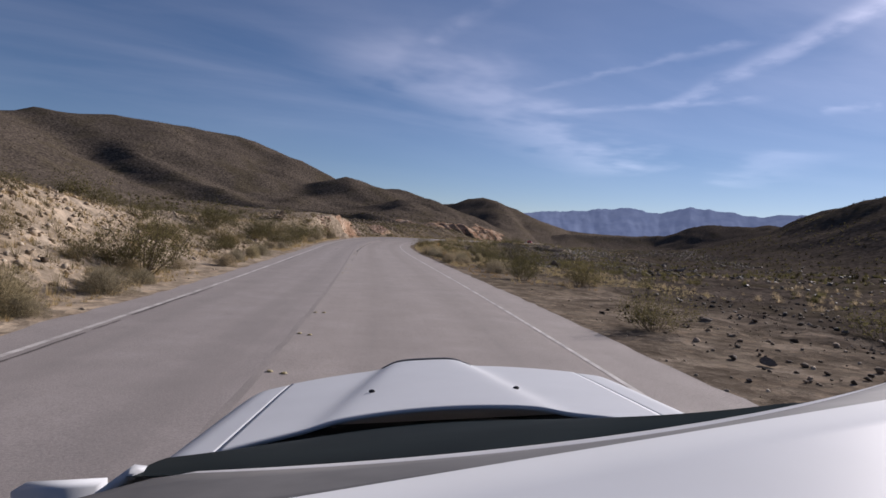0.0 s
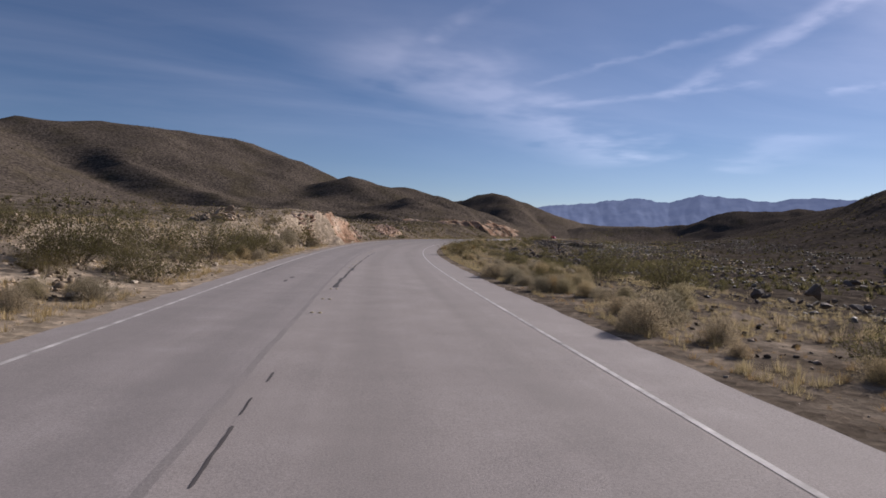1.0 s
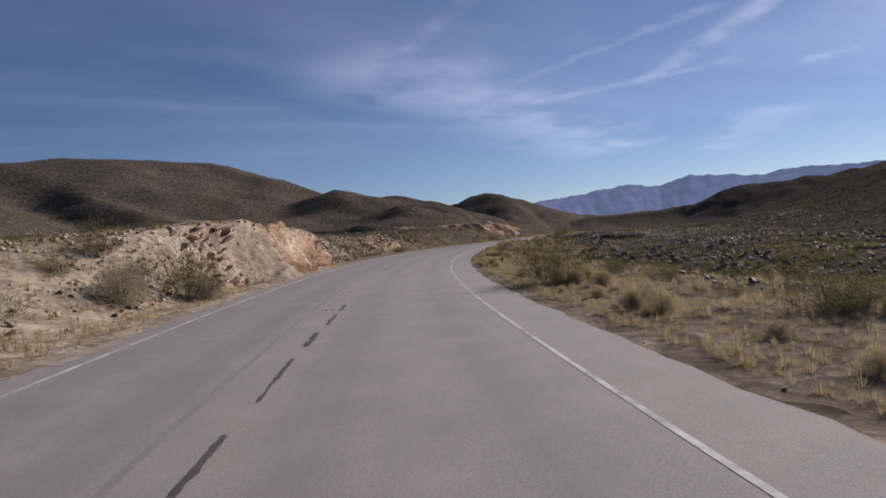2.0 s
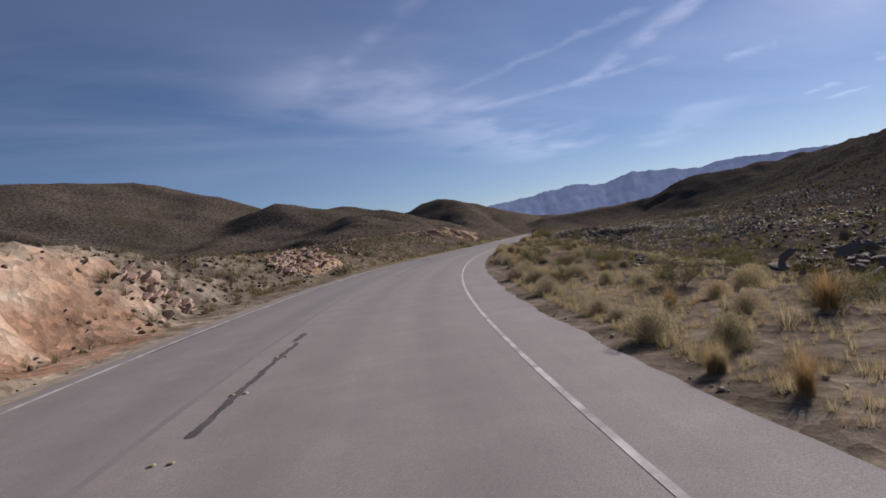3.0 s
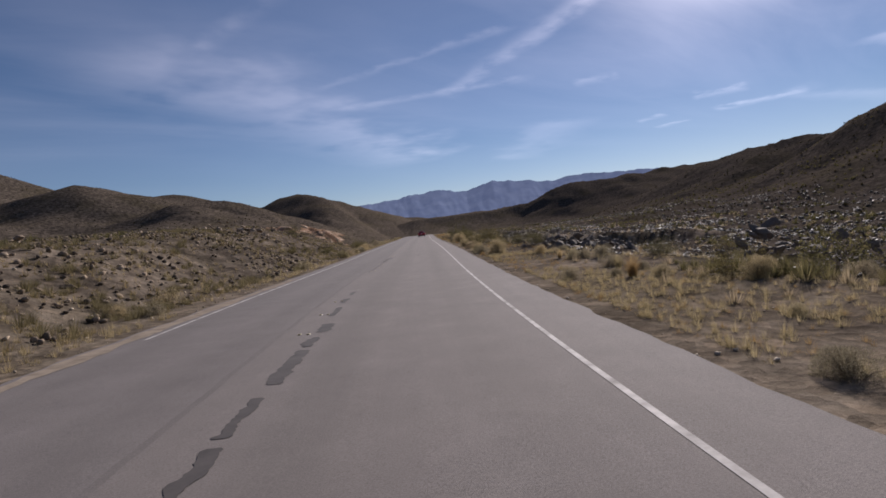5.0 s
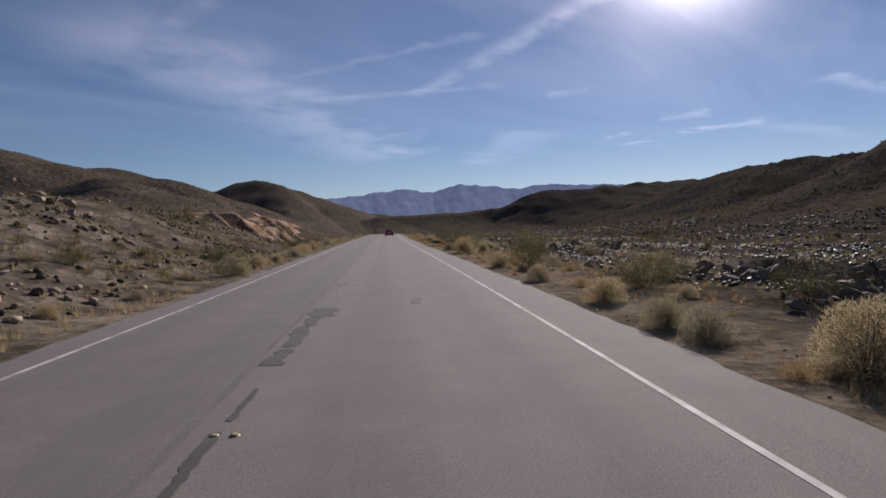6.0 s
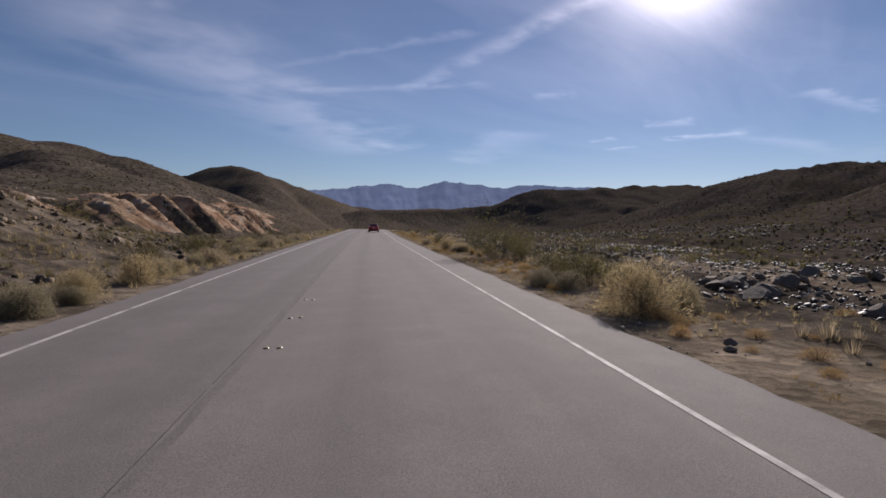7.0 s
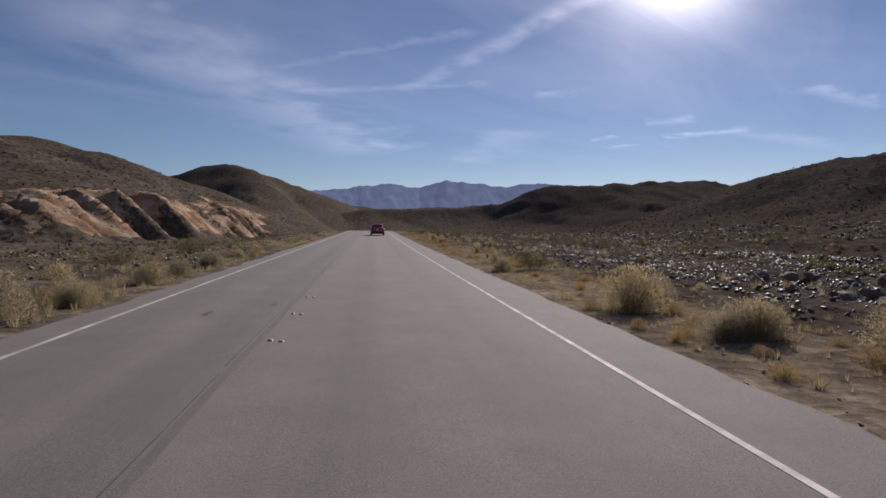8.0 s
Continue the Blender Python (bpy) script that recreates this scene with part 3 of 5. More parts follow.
# ---- far range ----
def build_range():
    # air haze is painted in: bluish base colour, plus a glow of the same tint
    m, n, l, b = shader("range_painted_haze", 1.0, 0, 0.0)
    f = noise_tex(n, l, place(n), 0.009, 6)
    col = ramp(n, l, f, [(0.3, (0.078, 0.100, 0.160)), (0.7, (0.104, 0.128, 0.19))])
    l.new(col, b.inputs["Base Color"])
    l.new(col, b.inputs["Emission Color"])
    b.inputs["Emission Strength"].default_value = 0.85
    az = np.radians(np.linspace(5, 85, 560))
    deg = np.degrees(az)
    el = np.interp(deg, [5, 22, 28, 31, 34, 37, 39.0, 40.3, 41.6, 43.1, 45.1, 46.3, 47.4, 48.8, 52, 56, 63, 85],
                   [1.5, 2.2, 2.8, 3.2, 3.5, 3.55, 3.22, 3.65, 4.02, 3.85, 3.7, 3.4, 3.28, 3.6, 3.5, 3.3, 3.1, 2.5])
    rows, dist = 40, 4300.0
    q, deg2 = np.meshgrid(np.linspace(0, 1, rows), deg, indexing="ij")
    el2 = np.broadcast_to(el, q.shape) + 0.26 * fbm(deg2, 3.0 * q, 1.8, 6, 0.6, 61) * (0.25 + 0.75 * q)
    fold = np.abs(fbm(deg2 + 1.5 * q, 2.2 * q, 2.4, 5, 0.55, 71))
    d = dist - 900 * (1 - q) - 130 * (0.35 - fold) * q * (1 - q) * 2.5
    z = np.tan(np.radians(el2)) * dist * q ** 1.15 - 40 * (1 - q)
    verts = np.stack([d * np.sin(az), d * np.cos(az), z], -1).reshape(-1, 3).tolist()
    faces = []
    k = len(az)
    for i in range(rows - 1):
        for j in range(k - 1):
            a = i * k + j
            faces.append((a, a + 1, a + k + 1, a + k))
    me = bpy.data.meshes.new("backdrop")
    me.from_pydata(verts, [], faces)
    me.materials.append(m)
    me.polygons.foreach_set("use_smooth", [True] * len(me.polygons))
    tagged(new("backdrop", me), "distant mountain range beyond the valley with blue air haze painted into its colour", "mountains", kind="structure")


build_range()


# ---- tools for things ----
def mesh_ob(name, verts, faces, material, parent=None, label="", soft=False):
    me = bpy.data.meshes.new(name)
    me.from_pydata([tuple(v) for v in verts], [], [tuple(f) for f in faces])
    me.materials.append(material)
    if soft:
        me.polygons.foreach_set("use_smooth", [True] * len(me.polygons))
    ob = new(name, me)
    ob.parent = parent
    if label:
        ob["label"] = label
    return ob


def part(name, bm, material, parent=None, label="", soft=False):
    me = bpy.data.meshes.new(name)
    bm.to_mesh(me)
    bm.free()
    me.materials.append(material)
    if soft:
        me.polygons.foreach_set("use_smooth", [True] * len(me.polygons))
    ob = new(name, me)
    ob.parent = parent
    if label:
        ob["label"] = label
    return ob


def big_mesh(name, verts, tris, material, soft=False):
    """Many triangles at once."""
    me = bpy.data.meshes.new(name)
    me.vertices.add(len(verts))
    me.vertices.foreach_set("co", np.asarray(verts, np.float32).ravel())
    me.loops.add(tris.size)
    me.loops.foreach_set("vertex_index", tris.ravel().astype(np.int32))
    me.polygons.add(len(tris))
    me.polygons.foreach_set("loop_start", np.arange(0, tris.size, tris.shape[1], dtype=np.int32))
    me.update(calc_edges=True)
    me.materials.append(material)
    return me


def ground_z(x, y):
    return land(np.asarray(x, float), np.asarray(y, float))[0]


# ---- road wear ----
TAR = plain("dark_patching_tar", (0.046, 0.040, 0.037), (0.088, 0.077, 0.071), 3.0, 0.75)
rng = random.Random(5)


def tar_strip(s0, s1, u, width, wob, label="dark tar patch on the asphalt", lift=0.005):
    """A ragged patch: its edges are chipped, its ends cut off short."""
    ss = np.linspace(s0, s1, max(8, int((s1 - s0) / 0.045)))
    seed = int(abs(s0) * 13 + abs(u) * 101)
    mid = u + wob * fbm(ss, ss * 0, 4.0, 3, 0.5, seed)
    lo = mid - width / 2 * np.clip(0.9 + 0.8 * fbm(ss, ss * 0 + 9, 0.22, 3, 0.7, seed + 7) + 0.5 * fbm(ss, ss * 0 + 3, 1.1, 2, 0.5, seed + 3), 0.1, 1.4)
    hi = mid + width / 2 * np.clip(0.9 + 0.8 * fbm(ss, ss * 0 + 5, 0.22, 3, 0.7, seed + 8) + 0.5 * fbm(ss, ss * 0 + 7, 1.1, 2, 0.5, seed + 4), 0.1, 1.4)
    cut = np.minimum(1, np.minimum(ss - s0, s1 - ss) / 0.06 + 0.6)
    lo, hi = mid + (lo - mid) * cut, mid + (hi - mid) * cut
    lx, ly, _ = on_road(ss, lo)
    rx, ry, _ = on_road(ss, hi)
    n = len(ss)
    verts = np.concatenate([np.stack([lx, ly, road_z(ss, lo) + lift], -1), np.stack([rx, ry, road_z(ss, hi) + lift], -1)])
    mesh_ob("tar_patch", verts, [(i, i + n, i + n + 1, i + 1) for i in range(n - 1)], TAR, road, label)


def tar_run(s0, s1, u0, u1, width, piece, gap, label="dark tar patch on the asphalt"):
    """A row of short patches with breaks between them."""
    s = s0
    while s < s1:
        e = min(s1, s + piece * rng.uniform(0.5, 1.5))
        k = (s - s0) / (s1 - s0)
        if e - s > 0.25:
            tar_strip(s, e, u0 + (u1 - u0) * k + rng.uniform(-0.025, 0.025), width * rng.uniform(0.7, 1.15), 0.02, label)
        s = e + gap * rng.uniform(0.3, 1.7)


for s0, s1, u0, u1, width, piece, gap in ((41.5, 50, -1.5, -1.35, 0.13, 2.8, 0.06), (50, 56, -1.33, -1.2, 0.08, 2.0, 0.2), (57, 66, -1.2, -1.1, 0.10, 2.0, 0.6), (29, 32, -1.55, -1.55, 0.035, 0.8, 0.5),
                                          (82, 88.5, -1.3, -1.4, 0.13, 4.0, 0.2), (106, 114, -1.2, -1.1, 0.15, 1.2, 0.4), (114, 128, -1.25, -1.3, 0.30, 1.1, 0.2), (128.3, 138, -1.2, -1.1, 0.22, 1.3, 0.3),
                                          (139, 144, -1.2, -1.3, 0.15, 1.2, 0.6), (152, 158.5, -1.62, -1.55, 0.09, 1.4, 0.2), (159.5, 163.2, -1.6, -1.55, 0.24, 1.4, 0.15)):
    tar_run(s0, s1, u0, u1, width, piece, gap)
for s0, s1, u, width in ((116, 126.5, -2.95, 0.045), (0, 9, -4.40, 0.05), (9.5, 14, -4.42, 0.045), (26, 31, -4.40, 0.045), (46, 50, -4.38, 0.06), (88, 97, -4.42, 0.06),
                         (97, 108, -4.42, 0.07), (108.5, 118, -4.38, 0.07), (165, 285, -1.9, 0.018)):
    tar_run(s0, s1, u, u, width, 3.0, 0.25, "long dark crack in the asphalt")
for s0, s1, u, width in ((126.5, 130.2, -2.75, 0.6), (126.8, 129.6, -4.1, 0.35), (42.9, 43.5, -3.15, 0.15), (44.2, 44.7, -3.05, 0.11), (163.3, 164.4, -1.45, 0.5), (164.6, 165.6, 0.45, 0.22), (213.5, 214, -3.2, 0.14), (214.6, 215, -2.2, 0.1)):
    tar_strip(s0, s1, u, width, 0.15)

YELLOW = plain("dirty_yellow_ceramic", (0.20, 0.155, 0.07), (0.45, 0.37, 0.19), 30.0, 0.45)


def marker_mesh():
    bm = bmesh.new()
    bmesh.ops.create_cone(bm, cap_ends=True, segments=10, radius1=0.04, radius2=0.025, depth=0.014)
    me = bpy.data.meshes.new("road_marker")
    bm.to_mesh(me)
    bm.free()
    me.materials.append(YELLOW)
    return me


dot = marker_mesh()
mark_rng = random.Random(12)
for s in [g + d for g in (6.3, 21, 36.5, 50, 65, 81.3, 95, 108, 119.2, 137, 152.6, 167, 185.3, 211.3, 226, 241, 256) for d in (0, 2.3, 4.6)]:
    c = float(np.interp(s, [0, 15, 60, 81, 120, 150, 185, 260], [-1.62, -1.64, -1.4, -1.28, -1.3, -1.45, -1.58, -1.6]))
    for du in (-0.08, 0.08):
        x, y, h = on_road(s + mark_rng.uniform(-0.06, 0.06), c + du)
        ob = new("road_marker", dot)
        ob.parent = road
        ob.location = (x, y, float(road_z(s, c + du)) + 0.011)
        ob.rotation_euler = (mark_rng.uniform(-0.1, 0.1), mark_rng.uniform(-0.1, 0.1), mark_rng.uniform(0, 6))


# ---- plants ----
def leaf_material(name, stops, glow=0.35):
    m = bpy.data.materials.new(name)
    m.use_nodes = True
    n, l = m.node_tree.nodes, m.node_tree.links
    n.clear()
    isl = n.new("ShaderNodeNewGeometry").outputs["Random Per Island"]
    obj = n.new("ShaderNodeObjectInfo").outputs["Random"]
    col = ramp(n, l, isl, stops)
    col = blend(n, l, 0.6, col, ramp(n, l, obj, [(0.0, (0.65, 0.68, 0.6)), (0.5, (1.0, 1.0, 0.95)), (1.0, (1.35, 1.2, 1.0))]), "MULTIPLY")
    d, t = n.new("ShaderNodeBsdfDiffuse"), n.new("ShaderNodeBsdfTranslucent")
    l.new(col, d.inputs["Color"])
    l.new(col, t.inputs["Color"])
    mx = n.new("ShaderNodeMixShader")
    mx.inputs[0].default_value = glow
    l.new(d.outputs[0], mx.inputs[1])
    l.new(t.outputs[0], mx.inputs[2])
    o = n.new("ShaderNodeOutputMaterial")
    l.new(mx.outputs[0], o.inputs["Surface"])
    return m


STRAW = leaf_material("dry_straw", [(0.0, (0.21, 0.165, 0.088)), (0.5, (0.37, 0.295, 0.165)), (1.0, (0.54, 0.445, 0.27))], 0.5)
GOLD = leaf_material("golden_grass", [(0.0, (0.21, 0.135, 0.06)), (0.5, (0.36, 0.24, 0.11)), (1.0, (0.50, 0.36, 0.18))], 0.4)
SAGE = leaf_material("pale_sage_twigs", [(0.0, (0.19, 0.158, 0.09)), (0.5, (0.34, 0.284, 0.175)), (1.0, (0.50, 0.425, 0.275))], 0.5)
GREYLEAF = leaf_material("grey_tan_twigs", [(0.0, (0.155, 0.13, 0.09)), (0.5, (0.28, 0.24, 0.17)), (1.0, (0.43, 0.37, 0.265))], 0.5)
OLIVE = leaf_material("olive_leaf", [(0.0, (0.065, 0.060, 0.028)), (0.5, (0.125, 0.112, 0.052)), (1.0, (0.21, 0.18, 0.088))], 0.5)
DRY_OLIVE = leaf_material("dull_olive_grass", [(0.0, (0.10, 0.085, 0.045)), (0.5, (0.19, 0.16, 0.085)), (1.0, (0.32, 0.265, 0.155))], 0.4)
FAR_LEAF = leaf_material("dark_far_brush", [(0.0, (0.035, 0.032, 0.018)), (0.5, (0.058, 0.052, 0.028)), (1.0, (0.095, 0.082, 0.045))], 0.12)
TWIG = plain("weathered_twig", (0.09, 0.07, 0.05), (0.20, 0.16, 0.11), 12.0, 0.9)


def tubes(paths, r0, r1):
    """Three-sided tapered stems along lists of points."""
    verts, faces = [], []
    for pts in paths:
        base = len(verts)
        k = len(pts)
        for i, p in enumerate(pts):
            r = r0 + (r1 - r0) * i / (k - 1)
            for a in (0, 2.094, 4.189):
                verts.append((p[0] + r * math.cos(a), p[1] + r * math.sin(a), p[2]))
        for i in range(k - 1):
            for a in range(3):
                b = (a + 1) % 3
                faces.append((base + 3 * i + a, base + 3 * i + b, base + 3 * i + 3 + b, base + 3 * i + 3 + a))
    return verts, faces


def leaves(points, size, rnd, long=1.6, up=0.3):
    """Small pointed leaves at the points, each a bent diamond of its own."""
    verts, faces = [], []
    for p in points:
        d = Vector((rnd.gauss(0, 1), rnd.gauss(0, 1), rnd.gauss(up, 0.8))).normalized()
        s = d.cross(Vector((rnd.gauss(0, 1), rnd.gauss(0, 1), rnd.gauss(0, 1)))).normalized()
        n = d.cross(s)
        z = size * rnd.uniform(0.6, 1.4)
        p = Vector(p)
        b = len(verts)
        verts += [p, p + d * z * long * 0.5 + s * z * 0.35 + n * z * 0.1, p + d * z * long, p + d * z * long * 0.5 - s * z * 0.35 + n * z * 0.1]
        faces += [(b, b + 1, b + 2), (b, b + 2, b + 3)]
    return verts, faces


def needles(points, dirs, length, width, rnd):
    """Thin twigs, each one tapering sliver of its own."""
    verts, faces = [], []
    for p, d in zip(points, dirs):
        s = d.cross(Vector((rnd.gauss(0, 1), rnd.gauss(0, 1), rnd.gauss(0, 1)))).normalized() * width
        b = len(verts)
        verts += [p - s, p + s, p + d * length * rnd.uniform(0.6, 1.3)]
        faces.append((b, b + 1, b + 2))
    return verts, faces


def build_dome(seed, leaf, tip, tall, name="desert_shrub", count=8500, fine=0.0028):
    """A rounded desert shrub, one metre across: stems that fan out and a dense fringe of fine twigs."""
    rnd = random.Random(seed)
    thing = new(name)
    lobes = [(rnd.uniform(-0.17, 0.17), rnd.uniform(-0.17, 0.17), rnd.uniform(0.75, 1.05)) for _ in range(5)]
    paths, pts, dirs = [], [], []
    for i in range(40):
        lx, ly, lz = lobes[i % 5]
        az, el = rnd.uniform(0, 6.283), math.asin(rnd.uniform(0.1, 1))
        r = 0.33 * lz
        t = Vector((lx + r * math.cos(el) * math.cos(az), ly + r * math.cos(el) * math.sin(az), tall * 1.6 * r * math.sin(el)))
        root = Vector((lx * 0.3, ly * 0.3, -0.05))
        paths.append((root, root.lerp(t, 0.5) + Vector((0, 0, 0.05)), t))
    for i in range(count):
        lx, ly, lz = lobes[rnd.randrange(5)]
        az, el = rnd.uniform(0, 6.283), math.asin(rnd.uniform(-0.05, 1))
        d = Vector((math.cos(el) * math.cos(az), math.cos(el) * math.sin(az), math.sin(el)))
        r = 0.33 * lz * (1 - 0.55 * rnd.random() ** 2)
        pts.append(Vector((lx + d.x * r, ly + d.y * r, tall * 1.6 * d.z * r + 0.01)))
        dirs.append((d + Vector((rnd.gauss(0, 0.8), rnd.gauss(0, 0.8), rnd.gauss(0.3, 0.7)))).normalized())
    v, f = tubes(paths, 0.006, 0.002)
    mesh_ob("stalk", v, f, TWIG, thing)
    v, f = needles(pts, dirs, 0.016 * tip, fine, rnd)
    mesh_ob("foliage", v, f, leaf, thing)
    return thing


def build_creosote(seed, dense, size, wands=40):
    """A loose bush, one metre across: wands that fan out from the root, small leaves all along them down to the ground."""
    rnd = random.Random(seed)
    thing = new("creosote_bush")
    paths, pts = [], []
    for i in range(wands):
        az, out = rnd.uniform(0, 6.283), 0.58 * rnd.random() ** 0.6
        top = rnd.uniform(0.32, 0.74) * (1.0 - 1.1 * out * out)
        c, s = math.cos(az), math.sin(az)
        p0, p1 = Vector((0.05 * c, 0.05 * s, -0.06)), Vector((out * 0.6 * c, out * 0.6 * s, top * 0.36))
        p2, p3 = Vector((out * 0.88 * c, out * 0.88 * s, top * 0.75)), Vector((out * c + rnd.gauss(0, 0.04), out * s + rnd.gauss(0, 0.04), top))
        paths.append((p0, p1, p2, p3))
        for j in range(3):
            a = p1.lerp(p2, rnd.uniform(-0.3, 0.95))
            e = a + Vector((rnd.gauss(0, 0.12), rnd.gauss(0, 0.12), rnd.uniform(-0.08, 0.14)))
            paths.append((a, e))
            for _ in range(int(18 * dense)):
                pts.append(a.lerp(e, rnd.uniform(0.1, 1.1)) + Vector((rnd.gauss(0, 0.03), rnd.gauss(0, 0.03), rnd.gauss(0, 0.03))))
        for _ in range(int(60 * dense)):
            k = rnd.uniform(0.0, 1.0)
            a = p0.lerp(p1, 0.5 + k) if k < 0.5 else p1.lerp(p2, k * 2 - 1)
            a = a if rnd.random() < 0.7 else p2.lerp(p3, rnd.random())
            pts.append(a + Vector((rnd.gauss(0, 0.06), rnd.gauss(0, 0.06), abs(rnd.gauss(0.01, 0.05)))))
    v, f = tubes(paths, 0.0035, 0.0015)
    mesh_ob("stalk", v, f, TWIG, thing)
    v, f = leaves(pts, size, rnd, 1.8, 0.4)
    mesh_ob("foliage", v, f, OLIVE, thing)
    return thing


def build_tuft(seed, material):
    """A bunch of dry grass, one metre across when scaled by one: bent blades from one root."""
    rnd = random.Random(seed)
    thing = new("grass_tuft")
    verts, faces = [], []
    for i in range(760):
        az, lean, h = rnd.uniform(0, 6.283), rnd.random() ** 0.7 * 0.5, rnd.uniform(0.5, 1.05)
        c, s = math.cos(az), math.sin(az)
        w = rnd.uniform(0.002, 0.0045)
        r0 = rnd.uniform(0, 0.14)
        b = len(verts)
        for k in (0.0, 0.5, 1.0):
            out = r0 + lean * k * k
            z = -0.04 + h * (k - 0.22 * k * k * (lean * 2))
            ww = w * (1 - 0.85 * k)
            verts += [(out * c - s * ww, out * s + c * ww, z), (out * c + s * ww, out * s - c * ww, z)]
        faces += [(b, b + 1, b + 3, b + 2), (b + 2, b + 3, b + 5, b + 4)]
    mesh_ob("foliage", verts, faces, material, thing)
    return thing


DOMES = [tagged(build_dome(s, m, tip, tall), label, "shrub", "desert shrubs") for s, m, tip, tall, label in (
    (1, GREYLEAF, 2.6, 0.95, "rounded grey-tan dry desert shrub on gravel"), (2, SAGE, 3.0, 1.0, "rounded pale straw-coloured dry desert shrub on gravel"),
    (3, SAGE, 3.4, 1.1, "dome of dry yellowish twiggy brush on gravel"), (4, GREYLEAF, 2.2, 0.85, "low grey brittle desert shrub on stony soil"))]
LOW_DOMES = [tagged(build_dome(s, m, 3.6, 0.95, "desert_shrub", 1500, 0.0065), "dry twiggy desert shrub on stony soil", "shrub", "desert shrubs") for s, m in ((7, GREYLEAF), (8, SAGE))]
MOUNDS = [tagged(build_dome(s, GOLD, 2.6, 0.8, "dry_mound", 2200, 0.005), "low rounded mound of orange-brown dry growth on gravel", "brush", "dry mounds") for s in (5, 6)]
CREOS = [tagged(build_creosote(s, 1.0, 0.012), "loose olive-green creosote bush on stony soil", "bush", "creosote bushes") for s in (11, 12, 13)]
FAR_CREOS = [tagged(build_creosote(s, 0.35, 0.024, 26), "olive-green creosote bush on the desert floor", "bush", "creosote bushes") for s in (14, 15)]
TUFTS = [tagged(build_tuft(s, m), label, "grass", "grass tufts") for s, m, label in (
    (21, GOLD, "upright tuft of golden dry grass beside the road"), (22, STRAW, "tuft of pale dry straw grass beside the road"))]
used = set()
plant_rng = random.Random(77)


def plant(kinds, s, u, size, tall=1.0):
    ob = kinds[plant_rng.randrange(len(kinds))]
    u = max(u, 3.7 + 0.45 * size) if u > 0 else min(u, -5.4 - 0.45 * size)
    x, y, _ = on_road(s, u)
    z = float(ground_z(x, y))
    sc = size * plant_rng.uniform(0.92, 1.1)
    m = pose(float(x), float(y), z - 0.02, 0, 0, plant_rng.uniform(0, 360))
    if ob.name in used:
        ob = copy_thing(ob, m)
    else:
        used.add(ob.name)
        ob.matrix_basis = m
    ob.scale = (sc, sc, sc * tall)


NEAR_CREOSOTE = [
    (11, 5.1, 1.47), (14, -7.5, 0.91), (16, -5.8, 2.81), (22, 7.8, 1.88), (24, 5.9, 1.4), (30, 7.4, 3.42), (32, 6.3, 1.14), (33, -9.5, 2.43),
    (41, 8.3, 2.13), (42, -8.6, 4.88), (42, -6.5, 1.9), (46, -8.3, 4.18), (46, 5.7, 1.07), (50, -7.3, 3.28), (53, -7.2, 1.66), (56, -6.6, 2.82),
    (69, 5.1, 2.79), (70, -5.9, 2.98), (90, 7.3, 1.47), (99, 7.9, 0.82), (101, 6.7, 0.81), (103, -8.4, 1.2), (105, 5.8, 1.5), (114, -5.6, 1.28),
    (124, 7.5, 0.69), (131, 6.5, 1.03), (168, 7.7, 1.41), (173, 5, 1.37), (174, -5.2, 1.12), (179, 6.5, 2.14), (182, 7.2, 1.65), (193, 5.8, 1.77),
    (195, 5.8, 1.83),
]
NEAR_SHRUB_A = [
    (9, -5.8, 1.26), (9, -5.5, 0.63), (12, -5.5, 0.89), (14, -5.8, 0.68), (21, -5.5, 0.91), (23, -5.7, 0.83), (26, -5.5, 0.86), (28, 5.4, 1.15),
    (29, -5.7, 1.04), (34, 4.7, 0.72), (35, 3.9, 1.28), (38, -5.9, 1.03), (42, 4.3, 1.03), (44, 4.1, 0.67), (45, 4, 0.87), (46, 6.8, 1.03),
    (47, 3.4, 1.1), (47, 4.3, 0.98), (48, 3.7, 0.74), (53, -6.4, 0.88), (53, -5.5, 0.97), (59, -5.7, 1.53), (67, -7.1, 2.13), (70, -4.3, 1.29),
    (83, 4.3, 0.64), (84, 3.7, 0.76), (86, 4.1, 0.5),
]
NEAR_SHRUB_B = [
    (87, 4, 0.54), (91, 3.9, 0.89), (95, 4.3, 0.8), (95, 4.9, 0.59), (97, 3.9, 0.92), (98, 4.7, 0.57), (100, 4.4, 0.69), (103, 4.4, 0.72),
    (107, 4.3, 0.92), (108, 3.9, 0.94), (111, 3.5, 0.4), (111, 4.1, 0.99), (116, 4.2, 0.85), (120, 4.1, 1.07), (120, 5.4, 0.8), (121, 4.2, 1.3),
    (123, 3.9, 1.34), (128, 4.1, 1.01), (130, 3.5, 1.04), (158, 4.3, 1.21), (160, 3.7, 0.85), (161, 3.7, 0.78), (164, 3.8, 0.83), (169, 3.9, 0.99),
    (173, 4.3, 0.52), (175, -4.9, 0.71), (175, 3.8, 1),
]
